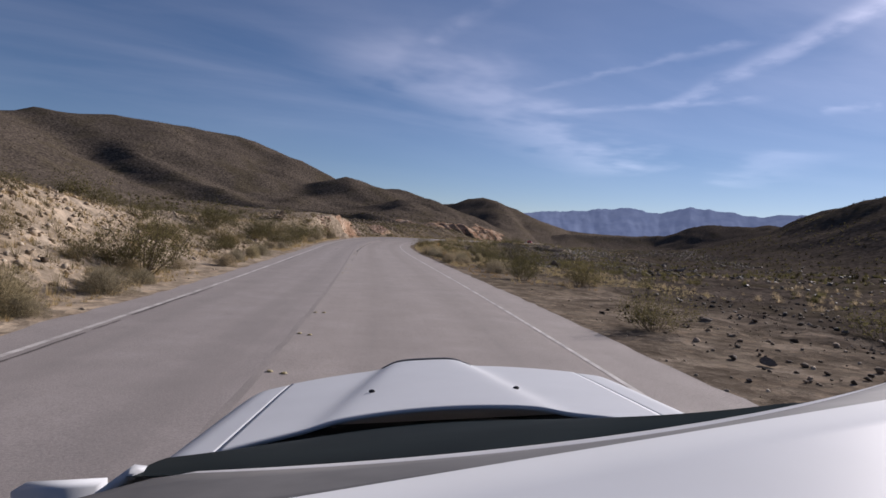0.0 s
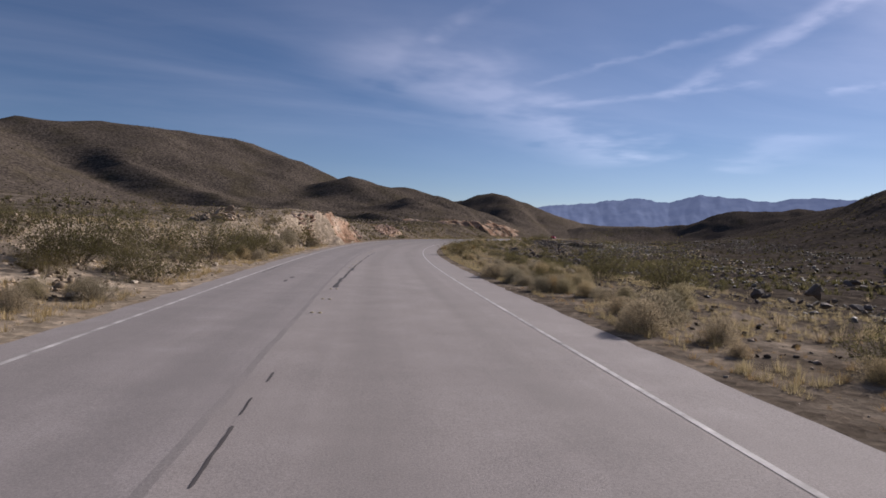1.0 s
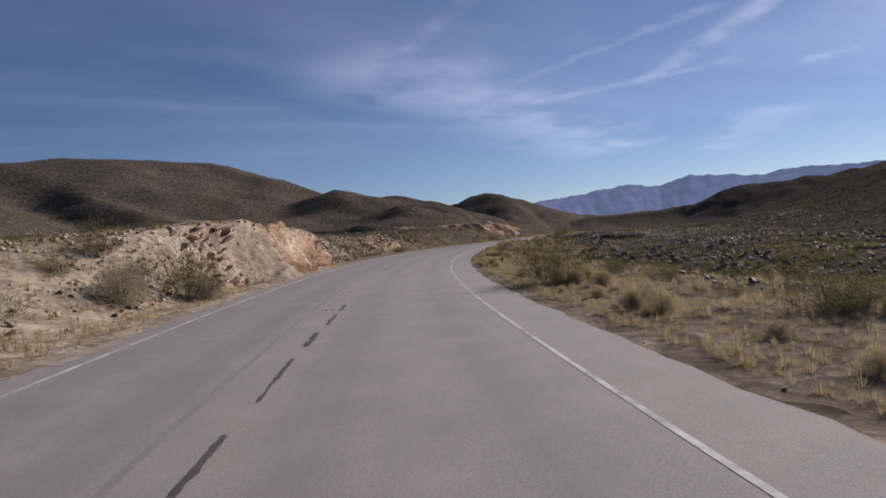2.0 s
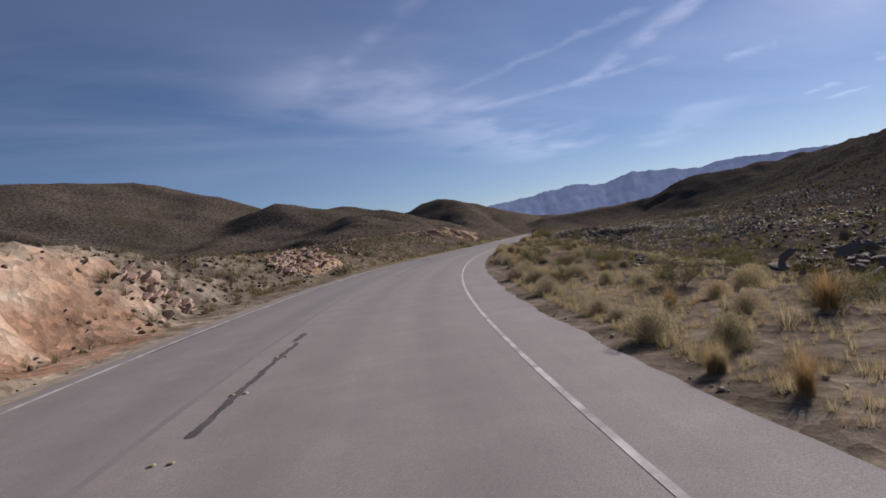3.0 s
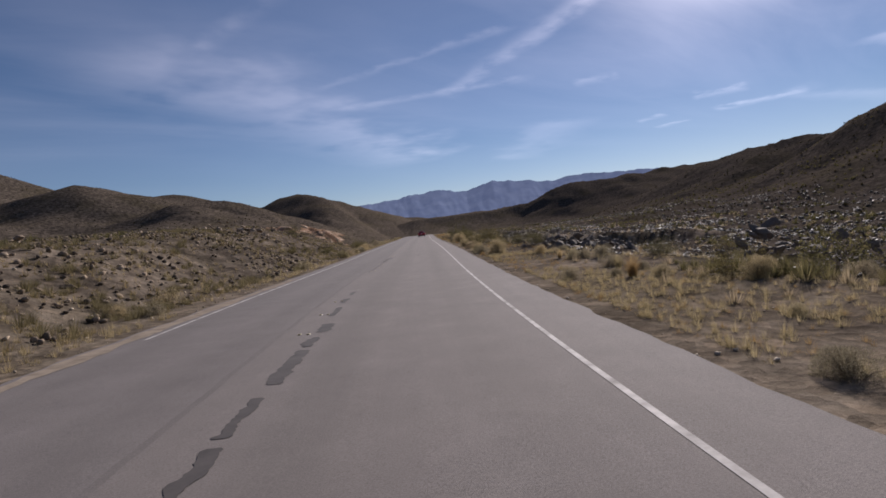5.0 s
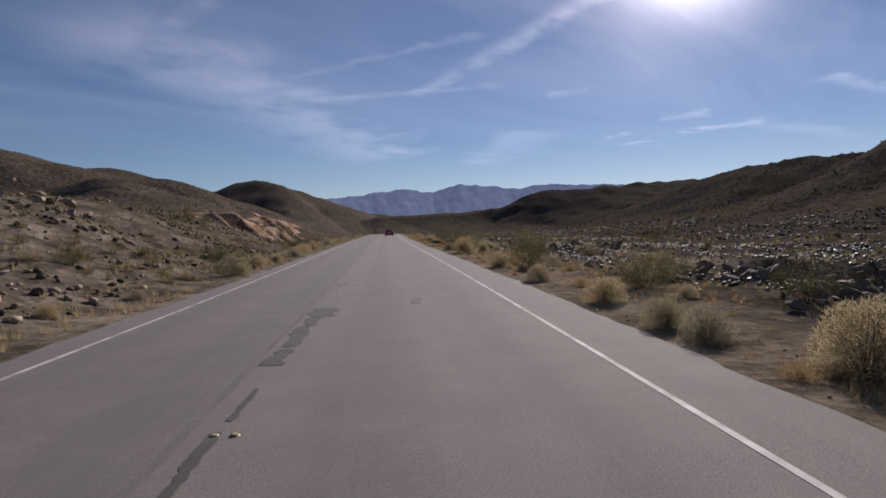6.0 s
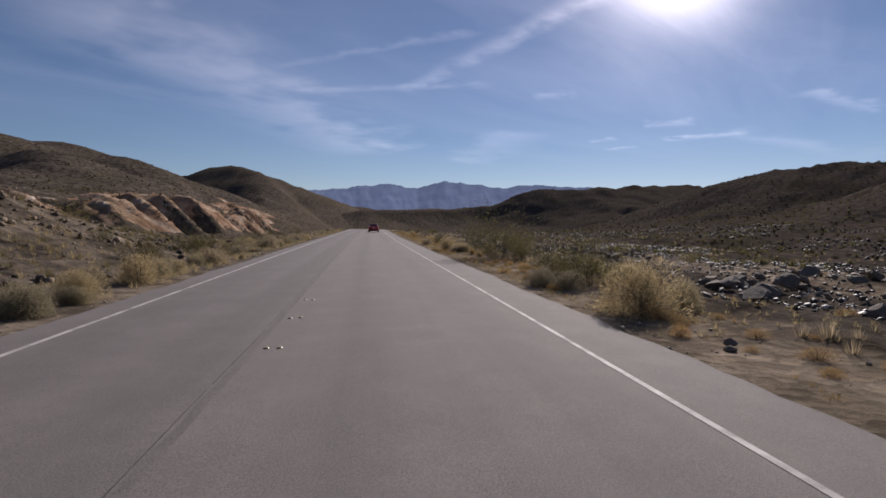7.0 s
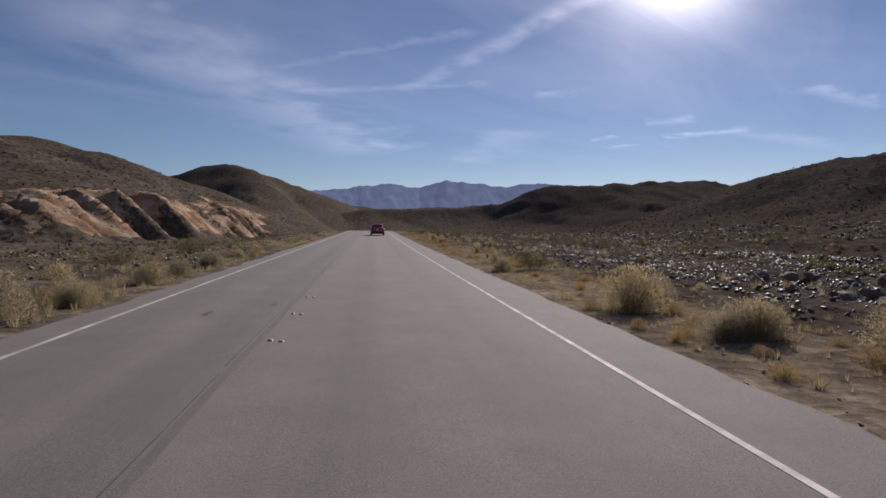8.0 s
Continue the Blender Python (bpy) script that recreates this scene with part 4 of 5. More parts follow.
NEAR_SHRUB_C = [
    (176, 4.3, 0.82), (177, 5.2, 0.63), (179, -5.4, 1.07), (180, -4.9, 0.71), (182, -4.7, 0.77), (185, -4.6, 0.89), (188, -4.9, 0.86), (188, -4.4, 0.91),
    (188, 4.3, 1.43), (189, 5.7, 0.89), (190, -5.1, 0.96), (192, 4.2, 0.88), (193, -4.8, 1.1), (193, 3.8, 1.12), (200, -4.8, 1.13), (210, 6.2, 0.94),
    (211, 4.3, 0.71), (211, 4.8, 0.9), (213, -5.2, 1.36), (214, 4.3, 1.45), (215, -5.2, 0.88), (215, 5.2, 0.96), (219, -5.3, 0.95), (221, -5.2, 0.9),
    (223, 3.5, 1), (225, -5.2, 1.12),
]
NEAR_TUFT = [
    (81, 3.9, 0.44), (82, 3.6, 0.3), (82, 3.7, 0.32), (119, 4.3, 0.37), (120, 3.6, 0.39), (120, 3.8, 0.46), (158, 3.6, 0.46), (158, 4, 0.34),
    (171, 3.6, 0.33), (174, 4.1, 0.47), (175, 3.8, 0.42), (186, 3.9, 0.48), (189, 4.1, 0.48), (209, 3.7, 0.47), (210, 4.2, 0.31), (211, 3.6, 0.41),
    (212, 3.5, 0.39), (214, 3.4, 0.46),
]
for s, u, w in NEAR_CREOSOTE:
    plant(CREOS, s, u, min(w, 2.6) * 1.15)
for s, u, w in NEAR_SHRUB_A + NEAR_SHRUB_B + NEAR_SHRUB_C:
    plant(DOMES, s, u + (0.45 if 0 < u < 7 else -0.25), min(w, 1.7) * 1.25)
for s, u, w in NEAR_TUFT:
    plant(MOUNDS if s > 150 else TUFTS, s, u + (0.4 if u > 0 else 0), w * 1.1, 1.0 if s > 150 else 1.15)
# the rest grows by chance: more by the wash, a row along the verges, few where stones lie
for i in range(230):
    s = plant_rng.uniform(-4, 300)
    left = plant_rng.random() < 0.45
    if left:
        u = -6.3 - abs(plant_rng.gauss(0, 6))
        if 66 < s < 118 and u > -11:
            continue
        kinds = (CREOS if u > -11 else FAR_CREOS) if plant_rng.random() < (0.6 if s < 66 else 0.3) else LOW_DOMES
    else:
        u = (4.8 if 30 < s < 150 else 5.4) + abs(plant_rng.gauss(0, 11 if s < 150 else 13))
        kinds = (CREOS if u < 10 else FAR_CREOS) if plant_rng.random() < 0.45 else ((DOMES if u < 8 else LOW_DOMES) if plant_rng.random() < 0.8 else TUFTS)
        if s < 30 and u < 9:
            continue
    if kinds is LOW_DOMES and abs(u) > 9.5:
        continue
    size = plant_rng.uniform(0.5, 1.3) if kinds is not TUFTS else plant_rng.uniform(0.3, 0.55)
    if kinds is CREOS or kinds is FAR_CREOS:
        size *= 1.5
    plant(kinds, s, u, size)
for i in range(60):
    s = plant_rng.uniform(30, 150) if i < 40 else plant_rng.uniform(150, 290)
    u = 4.5 + abs(plant_rng.gauss(0, 1.6))
    plant(TUFTS if plant_rng.random() < 0.5 else DOMES, s, u + 0.2, plant_rng.uniform(0.3, 0.8))
for i in range(22):
    s, u = plant_rng.uniform(165, 290), -5.6 - abs(plant_rng.gauss(0, 0.6))
    plant(DOMES[1:3], s, u, plant_rng.uniform(0.5, 0.95))


for i in range(190):
    s, u = plant_rng.uniform(165, 290), 4.3 + abs(plant_rng.gauss(0, 1.3))
    plant(MOUNDS, s, u, plant_rng.uniform(0.3, 0.75), 0.75)
for i in range(150):
    if i < 65:
        s, u = plant_rng.uniform(-4, 74), -7.2 - abs(plant_rng.gauss(0, 5))
    else:
        s, u = plant_rng.uniform(55, 150), 7.0 + abs(plant_rng.gauss(0, 9))
    plant(FAR_CREOS if abs(u) > 9.5 else CREOS, s, u, plant_rng.uniform(0.7, 1.6), plant_rng.uniform(0.7, 1.0))
for s, u, w, tall in ((205.5, 6.1, 3.4, 1.2), (204.0, 7.0, 1.6, 1.2), (207.5, 7.6, 1.9, 1.2), (47.5, 8.6, 2.2, 1.3)):
    plant(CREOS, s, u, w, tall)
for s, u, w in ((198.2, 5.9, 0.5), (198.8, 5.4, 0.4), (199.6, 5.7, 0.55), (200.3, 5.2, 0.35), (201.2, 5.6, 0.45), (197.4, 6.3, 0.5), (202.4, 5.3, 0.4)):
    plant(MOUNDS, s, u, w)
for s, u, w in ((197.6, 7.6, 1.0), (199.5, 8.8, 0.9), (198.4, 9.6, 0.8), (203.2, 7.9, 0.9)):
    plant(DOMES, s, u, w)

# a close row of rounded shrubs along both verges
for i in range(112):
    if i < 30:
        s, u = plant_rng.uniform(28, 72), 4.9 + abs(plant_rng.gauss(0, 1.1))
    elif i < 75:
        s, u = plant_rng.uniform(84, 156), 6.0 + abs(plant_rng.gauss(0, 1.8))
    elif i < 100:
        s, u = plant_rng.uniform(158, 262), -6.0 - abs(plant_rng.gauss(0, 0.5))
    else:
        s, u = plant_rng.uniform(-3, 60), -6.3 - abs(plant_rng.gauss(0, 1.2))
    plant(DOMES, s, u, plant_rng.uniform(0.6, 1.15) if i < 75 else plant_rng.uniform(0.55, 1.0), plant_rng.uniform(0.85, 1.1))
for s, u, w in ((123.2, 4.8, 1.45), (121.2, 5.2, 1.5), (128.4, 4.8, 0.85), (132.0, 4.4, 0.8), (111.5, 4.9, 0.95), (109.0, 4.9, 1.1), (107.2, 5.2, 1.0), (97.4, 4.5, 0.8), (95.7, 4.9, 1.0), (101.6, 5.2, 0.85),
                (84.9, 4.7, 0.85), (45.0, 4.8, 1.15), (36.0, 5.1, 1.35), (37.2, 4.8, 1.1), (215.6, 5.8, 1.0), (211.3, 5.3, 1.15), (174.4, 6.2, 1.2), (180.3, -6.2, 0.95), (176.0, -5.9, 0.85),
                (183.1, -6.0, 0.85), (189.4, -6.0, 0.85), (196.0, -6.1, 0.9), (216.1, -6.0, 1.0), (9.8, -6.5, 1.0), (12.6, -6.3, 0.95), (14.8, -6.7, 0.85)):
    plant(DOMES, s, u, w, 0.97)


def clump_field(name, label, material, count, s_range, u_range, blade, spread_r, height, seed, bias=1.5, per=8, clump=-0.4):
    """Low growth that nobody could count, joined into one mesh."""
    gen = np.random.default_rng(seed)
    s = gen.uniform(*s_range, count * 3)
    u = u_range[0] + (u_range[1] - u_range[0]) * gen.random(count * 3) ** bias
    x, y, _ = on_road(s, u)
    keep = fbm(x, y, 6.0, 3, 0.5, seed) > clump * 0.3
    x, y = x[keep][:count], y[keep][:count]
    z = ground_z(x, y)
    n = len(x)
    size = gen.uniform(0.5, 1.3, n)
    az, lean = gen.uniform(0, 6.283, (n, per)), gen.uniform(0.1, 1.0, (n, per))
    hgt = height * size[:, None] * gen.uniform(0.5, 1.1, (n, per)) * (1 - 0.4 * lean)
    c, sn = np.cos(az), np.sin(az)
    r0, r1 = spread_r * size[:, None] * lean * 0.35, spread_r * size[:, None] * lean
    w = blade * size[:, None]
    bx, by, bz = x[:, None], y[:, None], z[:, None] - 0.02
    p = np.stack([np.stack([bx + c * r0 - sn * w, by + sn * r0 + c * w, bz + 0 * c], -1), np.stack([bx + c * r0 + sn * w, by + sn * r0 - c * w, bz + 0 * c], -1),
                  np.stack([bx + c * r1, by + sn * r1, bz + hgt], -1)], 2).reshape(-1, 3)
    tris = np.arange(len(p)).reshape(-1, 3)
    tagged(new(name, big_mesh(name, p, tris, material)), label, "plants", kind="stuff")


clump_field("dry_grass", "low dry straw grass along the verge", STRAW, 12000, (22, 158), (4.1, 15), 0.0022, 0.17, 0.2, 41, 1.5, 44)
clump_field("dry_grass", "low golden grass along the verge", GOLD, 3500, (20, 290), (4.0, 8), 0.0022, 0.15, 0.13, 42, 1.4, 44)
clump_field("dry_grass", "low dry straw grass on the bank", STRAW, 3800, (-4, 74), (-5.7, -16), 0.004, 0.16, 0.22, 43, 1.4, 26)
clump_field("dry_grass", "low dry straw grass on the bank", STRAW, 2800, (118, 290), (-5.6, -12), 0.004, 0.17, 0.24, 44, 1.8, 26)
clump_field("dry_grass", "dull olive and straw grass over the slope", DRY_OLIVE, 5500, (72, 245), (-6.2, -26), 0.006, 0.24, 0.26, 52, 1.2, 22)
clump_field("dry_grass", "dull olive and straw grass over the bank", DRY_OLIVE, 3000, (-4, 72), (-6.4, -24), 0.006, 0.24, 0.28, 53, 1.1, 22)
clump_field("dry_grass", "low tan grass on the gravel verge", STRAW, 3000, (150, 290), (3.9, 8.5), 0.005, 0.14, 0.13, 54, 1.3, 22)
clump_field("low_brush", "olive and straw brush over the roadside slope", DRY_OLIVE, 2200, (92, 215), (-6.4, -28), 0.005, 0.4, 0.36, 55, 1.4, 100, -0.4)
clump_field("low_brush", "olive brush over the floor of the wash", OLIVE, 900, (55, 150), (8, 40), 0.008, 0.45, 0.5, 56, 1.2, 90, 0.2)
clump_field("low_brush", "small olive brush dotted over the desert floor", OLIVE, 4200, (-10, 330), (22, 110), 0.024, 0.45, 0.5, 45, 1.2, 36)
clump_field("low_brush", "small olive brush dotted over the slope", OLIVE, 3000, (-10, 330), (-18, -120), 0.026, 0.45, 0.5, 46, 1.3, 38)
clump_field("low_brush", "small dry grey brush dotted over the desert floor", GREYLEAF, 2000, (20, 300), (6, 45), 0.006, 0.34, 0.34, 47, 1.3, 70)


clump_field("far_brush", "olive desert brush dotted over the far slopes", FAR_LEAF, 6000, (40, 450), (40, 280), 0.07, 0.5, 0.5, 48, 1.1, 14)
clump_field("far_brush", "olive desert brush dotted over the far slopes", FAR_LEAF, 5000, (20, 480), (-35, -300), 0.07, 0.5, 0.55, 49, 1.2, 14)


# ---- stones ----
def rock_material(name, stops, rough=0.75, spec=0.4):
    m, n, l, b = shader(name, rough, 0, spec)
    isl = n.new("ShaderNodeNewGeometry").outputs["Random Per Island"]
    p = place(n)
    col = ramp(n, l, isl, stops)
    f = noise_tex(n, l, p, 9.0, 6, 0.65)
    col = blend(n, l, 0.7, col, ramp(n, l, f, [(0.3, (0.6, 0.6, 0.6)), (0.7, (1.4, 1.36, 1.3))]), "MULTIPLY")
    l.new(col, b.inputs["Base Color"])
    bump(n, l, b, f, 0.6, 0.03)
    return m


DARK_ROCK = rock_material("varnished_dark_rock", [(0.0, (0.03, 0.027, 0.025)), (0.6, (0.075, 0.064, 0.054)), (0.9, (0.14, 0.12, 0.10)), (1.0, (0.26, 0.23, 0.19))], 0.66, 0.35)
OUTCROP_ROCK = rock_material("weathered_dark_rock", [(0.0, (0.05, 0.043, 0.037)), (0.6, (0.10, 0.084, 0.07)), (1.0, (0.18, 0.15, 0.125))], 0.88, 0.12)
BROWN_ROCK = rock_material("brown_rock", [(0.0, (0.06, 0.047, 0.036)), (0.6, (0.16, 0.123, 0.088)), (1.0, (0.34, 0.27, 0.20))], 0.9, 0.15)
# the pale end of the ramp paints white sun glints among dark stones
RUBBLE = rock_material("rubble_painted_glints", [(0.0, (0.03, 0.028, 0.027)), (0.55, (0.07, 0.064, 0.06)), (0.8, (0.20, 0.185, 0.17)), (1.0, (0.5, 0.47, 0.43))], 0.55, 0.45)
TAN_ROCK = rock_material("tan_rock", [(0.0, (0.17, 0.13, 0.088)), (0.6, (0.32, 0.25, 0.172)), (1.0, (0.48, 0.40, 0.30))], 0.9, 0.2)
PINK_ROCK = rock_material("pinkish_layered_rock", [(0.0, (0.16, 0.10, 0.072)), (0.5, (0.28, 0.185, 0.13)), (1.0, (0.42, 0.30, 0.225))], 0.9, 0.2)
PALE_ROCK = rock_material("pale_stone", [(0.0, (0.26, 0.21, 0.15)), (1.0, (0.50, 0.43, 0.34))], 0.9, 0.2)


def rock_shape(seed, sub=1, flat=0.7, jag=0.35):
    """Vertices and triangles of one angular stone about one metre across."""
    rnd = random.Random(seed)
    bm = bmesh.new()
    bmesh.ops.create_icosphere(bm, subdivisions=sub, radius=0.5)
    cuts = [(Vector((rnd.gauss(0, 1), rnd.gauss(0, 1), rnd.gauss(0, 1))).normalized(), rnd.uniform(0.16, 0.38)) for _ in range(11)]
    for v in bm.verts:
        v.co *= 1 + rnd.uniform(-jag, jag) * 0.5
        for n, d in cuts:
            over = v.co.dot(n) - d
            if over > 0:
                v.co -= n * over
        v.co.z *= flat
    vs = np.array([v.co[:] for v in bm.verts])
    bm.verts.ensure_lookup_table()
    fs = np.array([[v.index for v in f.verts] for f in bm.faces])
    bm.free()
    return vs, fs


SHAPES = [rock_shape(100 + i, 1, 0.55 + 0.06 * (i % 5)) for i in range(10)]
FINE_SHAPES = [rock_shape(200 + i, 2, 0.6 + 0.06 * (i % 5), 0.5) for i in range(8)]


def rock_batch(xs, ys, zs, sizes, gen, shapes, sink=0.15, stretch=0.6):
    """Joins stones at the given places; returns vertices and triangles."""
    verts, tris, base = [], [], 0
    turns = gen.uniform(0, 6.283, len(xs))
    tilt = gen.normal(0, 0.35, (len(xs), 2))
    sx = gen.uniform(1 - stretch / 2, 1 + stretch, len(xs))
    which = gen.integers(0, len(shapes), len(xs))
    for x, y, z, r, a, (tx, ty), st, w in zip(xs, ys, zs, sizes, turns, tilt, sx, which):
        vs, fs = shapes[w]
        m = np.array(Euler((tx, ty, a)).to_matrix())
        verts.append((vs * np.array([r * st, r, r])) @ m.T + np.array([x, y, z + r * (0.3 - sink)]))
        tris.append(fs + base)
        base += len(vs)
    return np.concatenate(verts), np.concatenate(tris)


def stone_field(name, label, material, count, s_range, u_range, lo, hi, seed, bias=1.0, power=3.0, clump=0.0, scale=9.0):
    gen = np.random.default_rng(seed)
    s = gen.uniform(*s_range, count * 3)
    u = u_range[0] + (u_range[1] - u_range[0]) * gen.random(count * 3) ** bias
    x, y, _ = on_road(s, u)
    keep = fbm(x, y, scale, 3, 0.5, seed) > clump * 0.3 - 0.15
    x, y, u = x[keep][:count], y[keep][:count], u[keep][:count]
    size = lo + (hi - lo) * gen.random(len(x)) ** power
    size = size * np.clip(np.abs(u) / 26, 0.7, 1.5)
    v, t = rock_batch(x, y, ground_z(x, y), size, gen, SHAPES)
    ob = new(name, big_mesh(name, v, t, material))
    tagged(ob, label, "stones", kind="stuff")


stone_field("scattered_stones", "brown stones scattered over the slope beside the road", BROWN_ROCK, 4200, (-6, 74), (-6.6, -42), 0.05, 0.4, 1, 1.3)
stone_field("scattered_stones", "brown stones scattered over the cut bank", BROWN_ROCK, 2200, (70, 120), (-6.4, -40), 0.05, 0.4, 8, 1.3)
stone_field("scattered_stones", "dark stones scattered over the rocky slope", BROWN_ROCK, 3200, (112, 300), (-7.5, -75), 0.06, 0.55, 2, 1.2, 3.0, 0.3)
stone_field("scattered_stones", "dark rubble on the flat ground beside the road", DARK_ROCK, 3000, (-6, 90), (9, 75), 0.05, 0.42, 3, 1.2, 3.0, 0.3)
stone_field("scattered_stones", "dark rubble along the dry wash", DARK_ROCK, 1700, (90, 150), (12, 80), 0.06, 0.5, 4, 1.2, 3.0, 0.4)
stone_field("scattered_stones", "dense black glinting rubble on the desert floor", DARK_ROCK, 15000, (146, 310), (7.5, 70), 0.07, 0.42, 5, 1.35, 2.4, 0.3, 14.0)
stone_field("scattered_stones", "brown stones scattered over the slope", BROWN_ROCK, 5000, (138, 245), (-9, -50), 0.08, 0.6, 9, 1.1, 2.6, 0.2)
stone_field("scattered_stones", "dense dark angular rubble heaped beside the road", DARK_ROCK, 8000, (150, 248), (9, 36), 0.08, 0.36, 10, 1.0, 2.0, 0.2, 12.0)
stone_field("scattered_stones", "brown stones strewn over the top of the bank", BROWN_ROCK, 2500, (70, 118), (-8, -26), 0.05, 0.3, 11, 1.0)
stone_field("scattered_stones", "pale tan stones strewn over the bank", PALE_ROCK, 2600, (-4, 72), (-6.6, -18), 0.05, 0.3, 12, 1.1)
stone_field("scattered_stones", "tan stones crowded over the roadside bank", TAN_ROCK, 6000, (-4, 72), (-6.8, -15), 0.08, 0.40, 13, 1.0, 2.2)
stone_field("scattered_stones", "tan stones strewn over the roadside slope", TAN_ROCK, 3500, (100, 245), (-7, -28), 0.05, 0.32, 14, 1.2, 2.4)
stone_field("scattered_stones", "dark angular rubble with white glints painted on, on the desert floor", RUBBLE, 8000, (190, 250), (8.5, 36), 0.07, 0.34, 15, 1.0, 2.0, 0.0, 10.0)
stone_field("scattered_stones", "dark angular rubble with white glints painted on, on the desert floor", RUBBLE, 4000, (148, 190), (8.5, 30), 0.07, 0.34, 16, 1.0, 2.0, 0.0, 10.0)
stone_field("scattered_stones", "brown and grey stones strewn over the flat beside the road", BROWN_ROCK, 3000, (-4, 46), (5.0, 18), 0.04, 0.3, 17, 1.2, 2.6, 0.1)
stone_field("scattered_stones", "dark stones strewn between the shrubs of the wash", DARK_ROCK, 3500, (60, 150), (9, 40), 0.06, 0.5, 18, 1.2, 2.6, 0.4, 12.0)
stone_field("scattered_stones", "brown stones crowded over the roadside slope", BROWN_ROCK, 6000, (92, 165), (-6.6, -28), 0.08, 0.5, 19, 1.3, 2.2, -0.3, 5.0)
stone_field("scattered_stones", "broken rock over the steep bank", BROWN_ROCK, 6000, (160, 215), (-6.8, -32), 0.08, 0.55, 20, 1.2, 2.2, -0.3, 6.0)
stone_field("gravel", "loose gravel along the road verge", PALE_ROCK, 3500, (0, 290), (3.55, 8.5), 0.02, 0.16, 6, 1.6, 4.0, -0.5)
stone_field("gravel", "loose gravel along the road verge", PALE_ROCK, 2600, (0, 290), (-5.35, -8.5), 0.02, 0.18, 7, 1.6, 4.0, -0.5)

stone_rng = random.Random(31)


def single_stone(s, u, size, material, label, shape=None):
    vs, fs = FINE_SHAPES[stone_rng.randrange(len(FINE_SHAPES))]
    x, y, _ = on_road(s, u)
    ob = mesh_ob("boulder", vs, fs, material)
    ob.matrix_basis = pose(float(x), float(y), float(ground_z(x, y)) + size * 0.18, stone_rng.uniform(-15, 15), stone_rng.uniform(-15, 15), stone_rng.uniform(0, 360))
    ob.scale = (size * stone_rng.uniform(0.9, 1.3), size, size)
    tagged(ob, label, "boulder", "roadside boulders")


for s, u, size in ((8, 5.4, 0.34), (8.4, 5.1, 0.2), (6.9, 4.3, 0.12), (13, 7.5, 0.32), (50, 7.7, 0.9), (51, 8.6, 0.6), (162, 7.0, 0.42), (172, 5.5, 0.42), (174, 7.7, 0.6), (185, 4.4, 0.18), (185.3, 4.6, 0.24), (212, 6.5, 0.3), (190, 8.5, 0.7), (193, 9.6, 0.8), (188, 9.8, 0.6), (161, 9.0, 0.9), (163, 10.5, 1.0)):
    single_stone(s, u, size, OUTCROP_ROCK, "dark angular boulder lying on the gravel")
for s, u, size in ((45, -6.6, 0.5), (38, -6.6, 0.42), (36, -6.7, 0.34), (53, -7.1, 0.42), (53.3, -6.9, 0.26), (132, -9.0, 0.4), (132, -6.7, 0.5), (48, -6.5, 0.3), (51, -6.6, 0.25), (56, -6.6, 0.3), (59, -6.5, 0.28), (41, -6.6, 0.25)):
    single_stone(s, u, size, PALE_ROCK, "pale angular boulder at the foot of the bank")


STONE_MESHES = {}


def stone_mesh(k, material, slab):
    key = (k, material.name, slab)
    if key not in STONE_MESHES:
        vs, fs = SLABS[k] if slab else FINE_SHAPES[k]
        me = bpy.data.meshes.new("rock")
        me.from_pydata(vs.tolist(), [], fs.tolist())
        me.materials.append(material)
        STONE_MESHES[key] = me
    return STONE_MESHES[key]


SLABS = [rock_shape(300 + i, 2, 0.3 + 0.05 * (i % 4), 0.2) for i in range(8)]


def outcrop(s, u, length, width, height, count, material, label, seed, lo=0.2, hi=0.85, slab=False):
    """A mound of jammed stones; slabs share one tilt, as layered rock does."""
    rnd = random.Random(seed)
    px, py, h = (float(v) for v in on_road(s, u))
    mound = new("rock_outcrop")
    mound.location = (px, py, float(ground_z(px, py)))
    for i in range(count):
        a, r = rnd.uniform(0, 6.283), math.sqrt(rnd.random())
        lx, ly = r * math.cos(a) * width / 2, r * math.sin(a) * length / 2
        x, y = px + lx * math.cos(h) + ly * math.sin(h), py - lx * math.sin(h) + ly * math.cos(h)
        size = lo + (hi - lo) * rnd.random() ** 1.6
        z = float(ground_z(x, y)) + height * (1 - r * r) * rnd.uniform(0.0, 1.0)
        ob = new("rock", stone_mesh(rnd.randrange(8), material, slab))
        ob.parent = mound
        ob.location = (x - px, y - py, z - mound.location.z + (-0.05 if slab else 0.1) * size)
        if slab:
            ob.rotation_euler = (rnd.gauss(0.15, 0.12), rnd.gauss(-0.3, 0.12), -h + rnd.gauss(0.5, 0.15))
            ob.scale = (size, size * rnd.uniform(1.2, 2.2), size)
        else:
            ob.rotation_euler = (rnd.gauss(0, 0.4), rnd.gauss(0, 0.4), rnd.uniform(0, 6.28))
            ob.scale = (size * rnd.uniform(0.8, 1.4), size, size * rnd.uniform(0.7, 1.0))
    tagged(mound, label, "rocks", "rock outcrops")


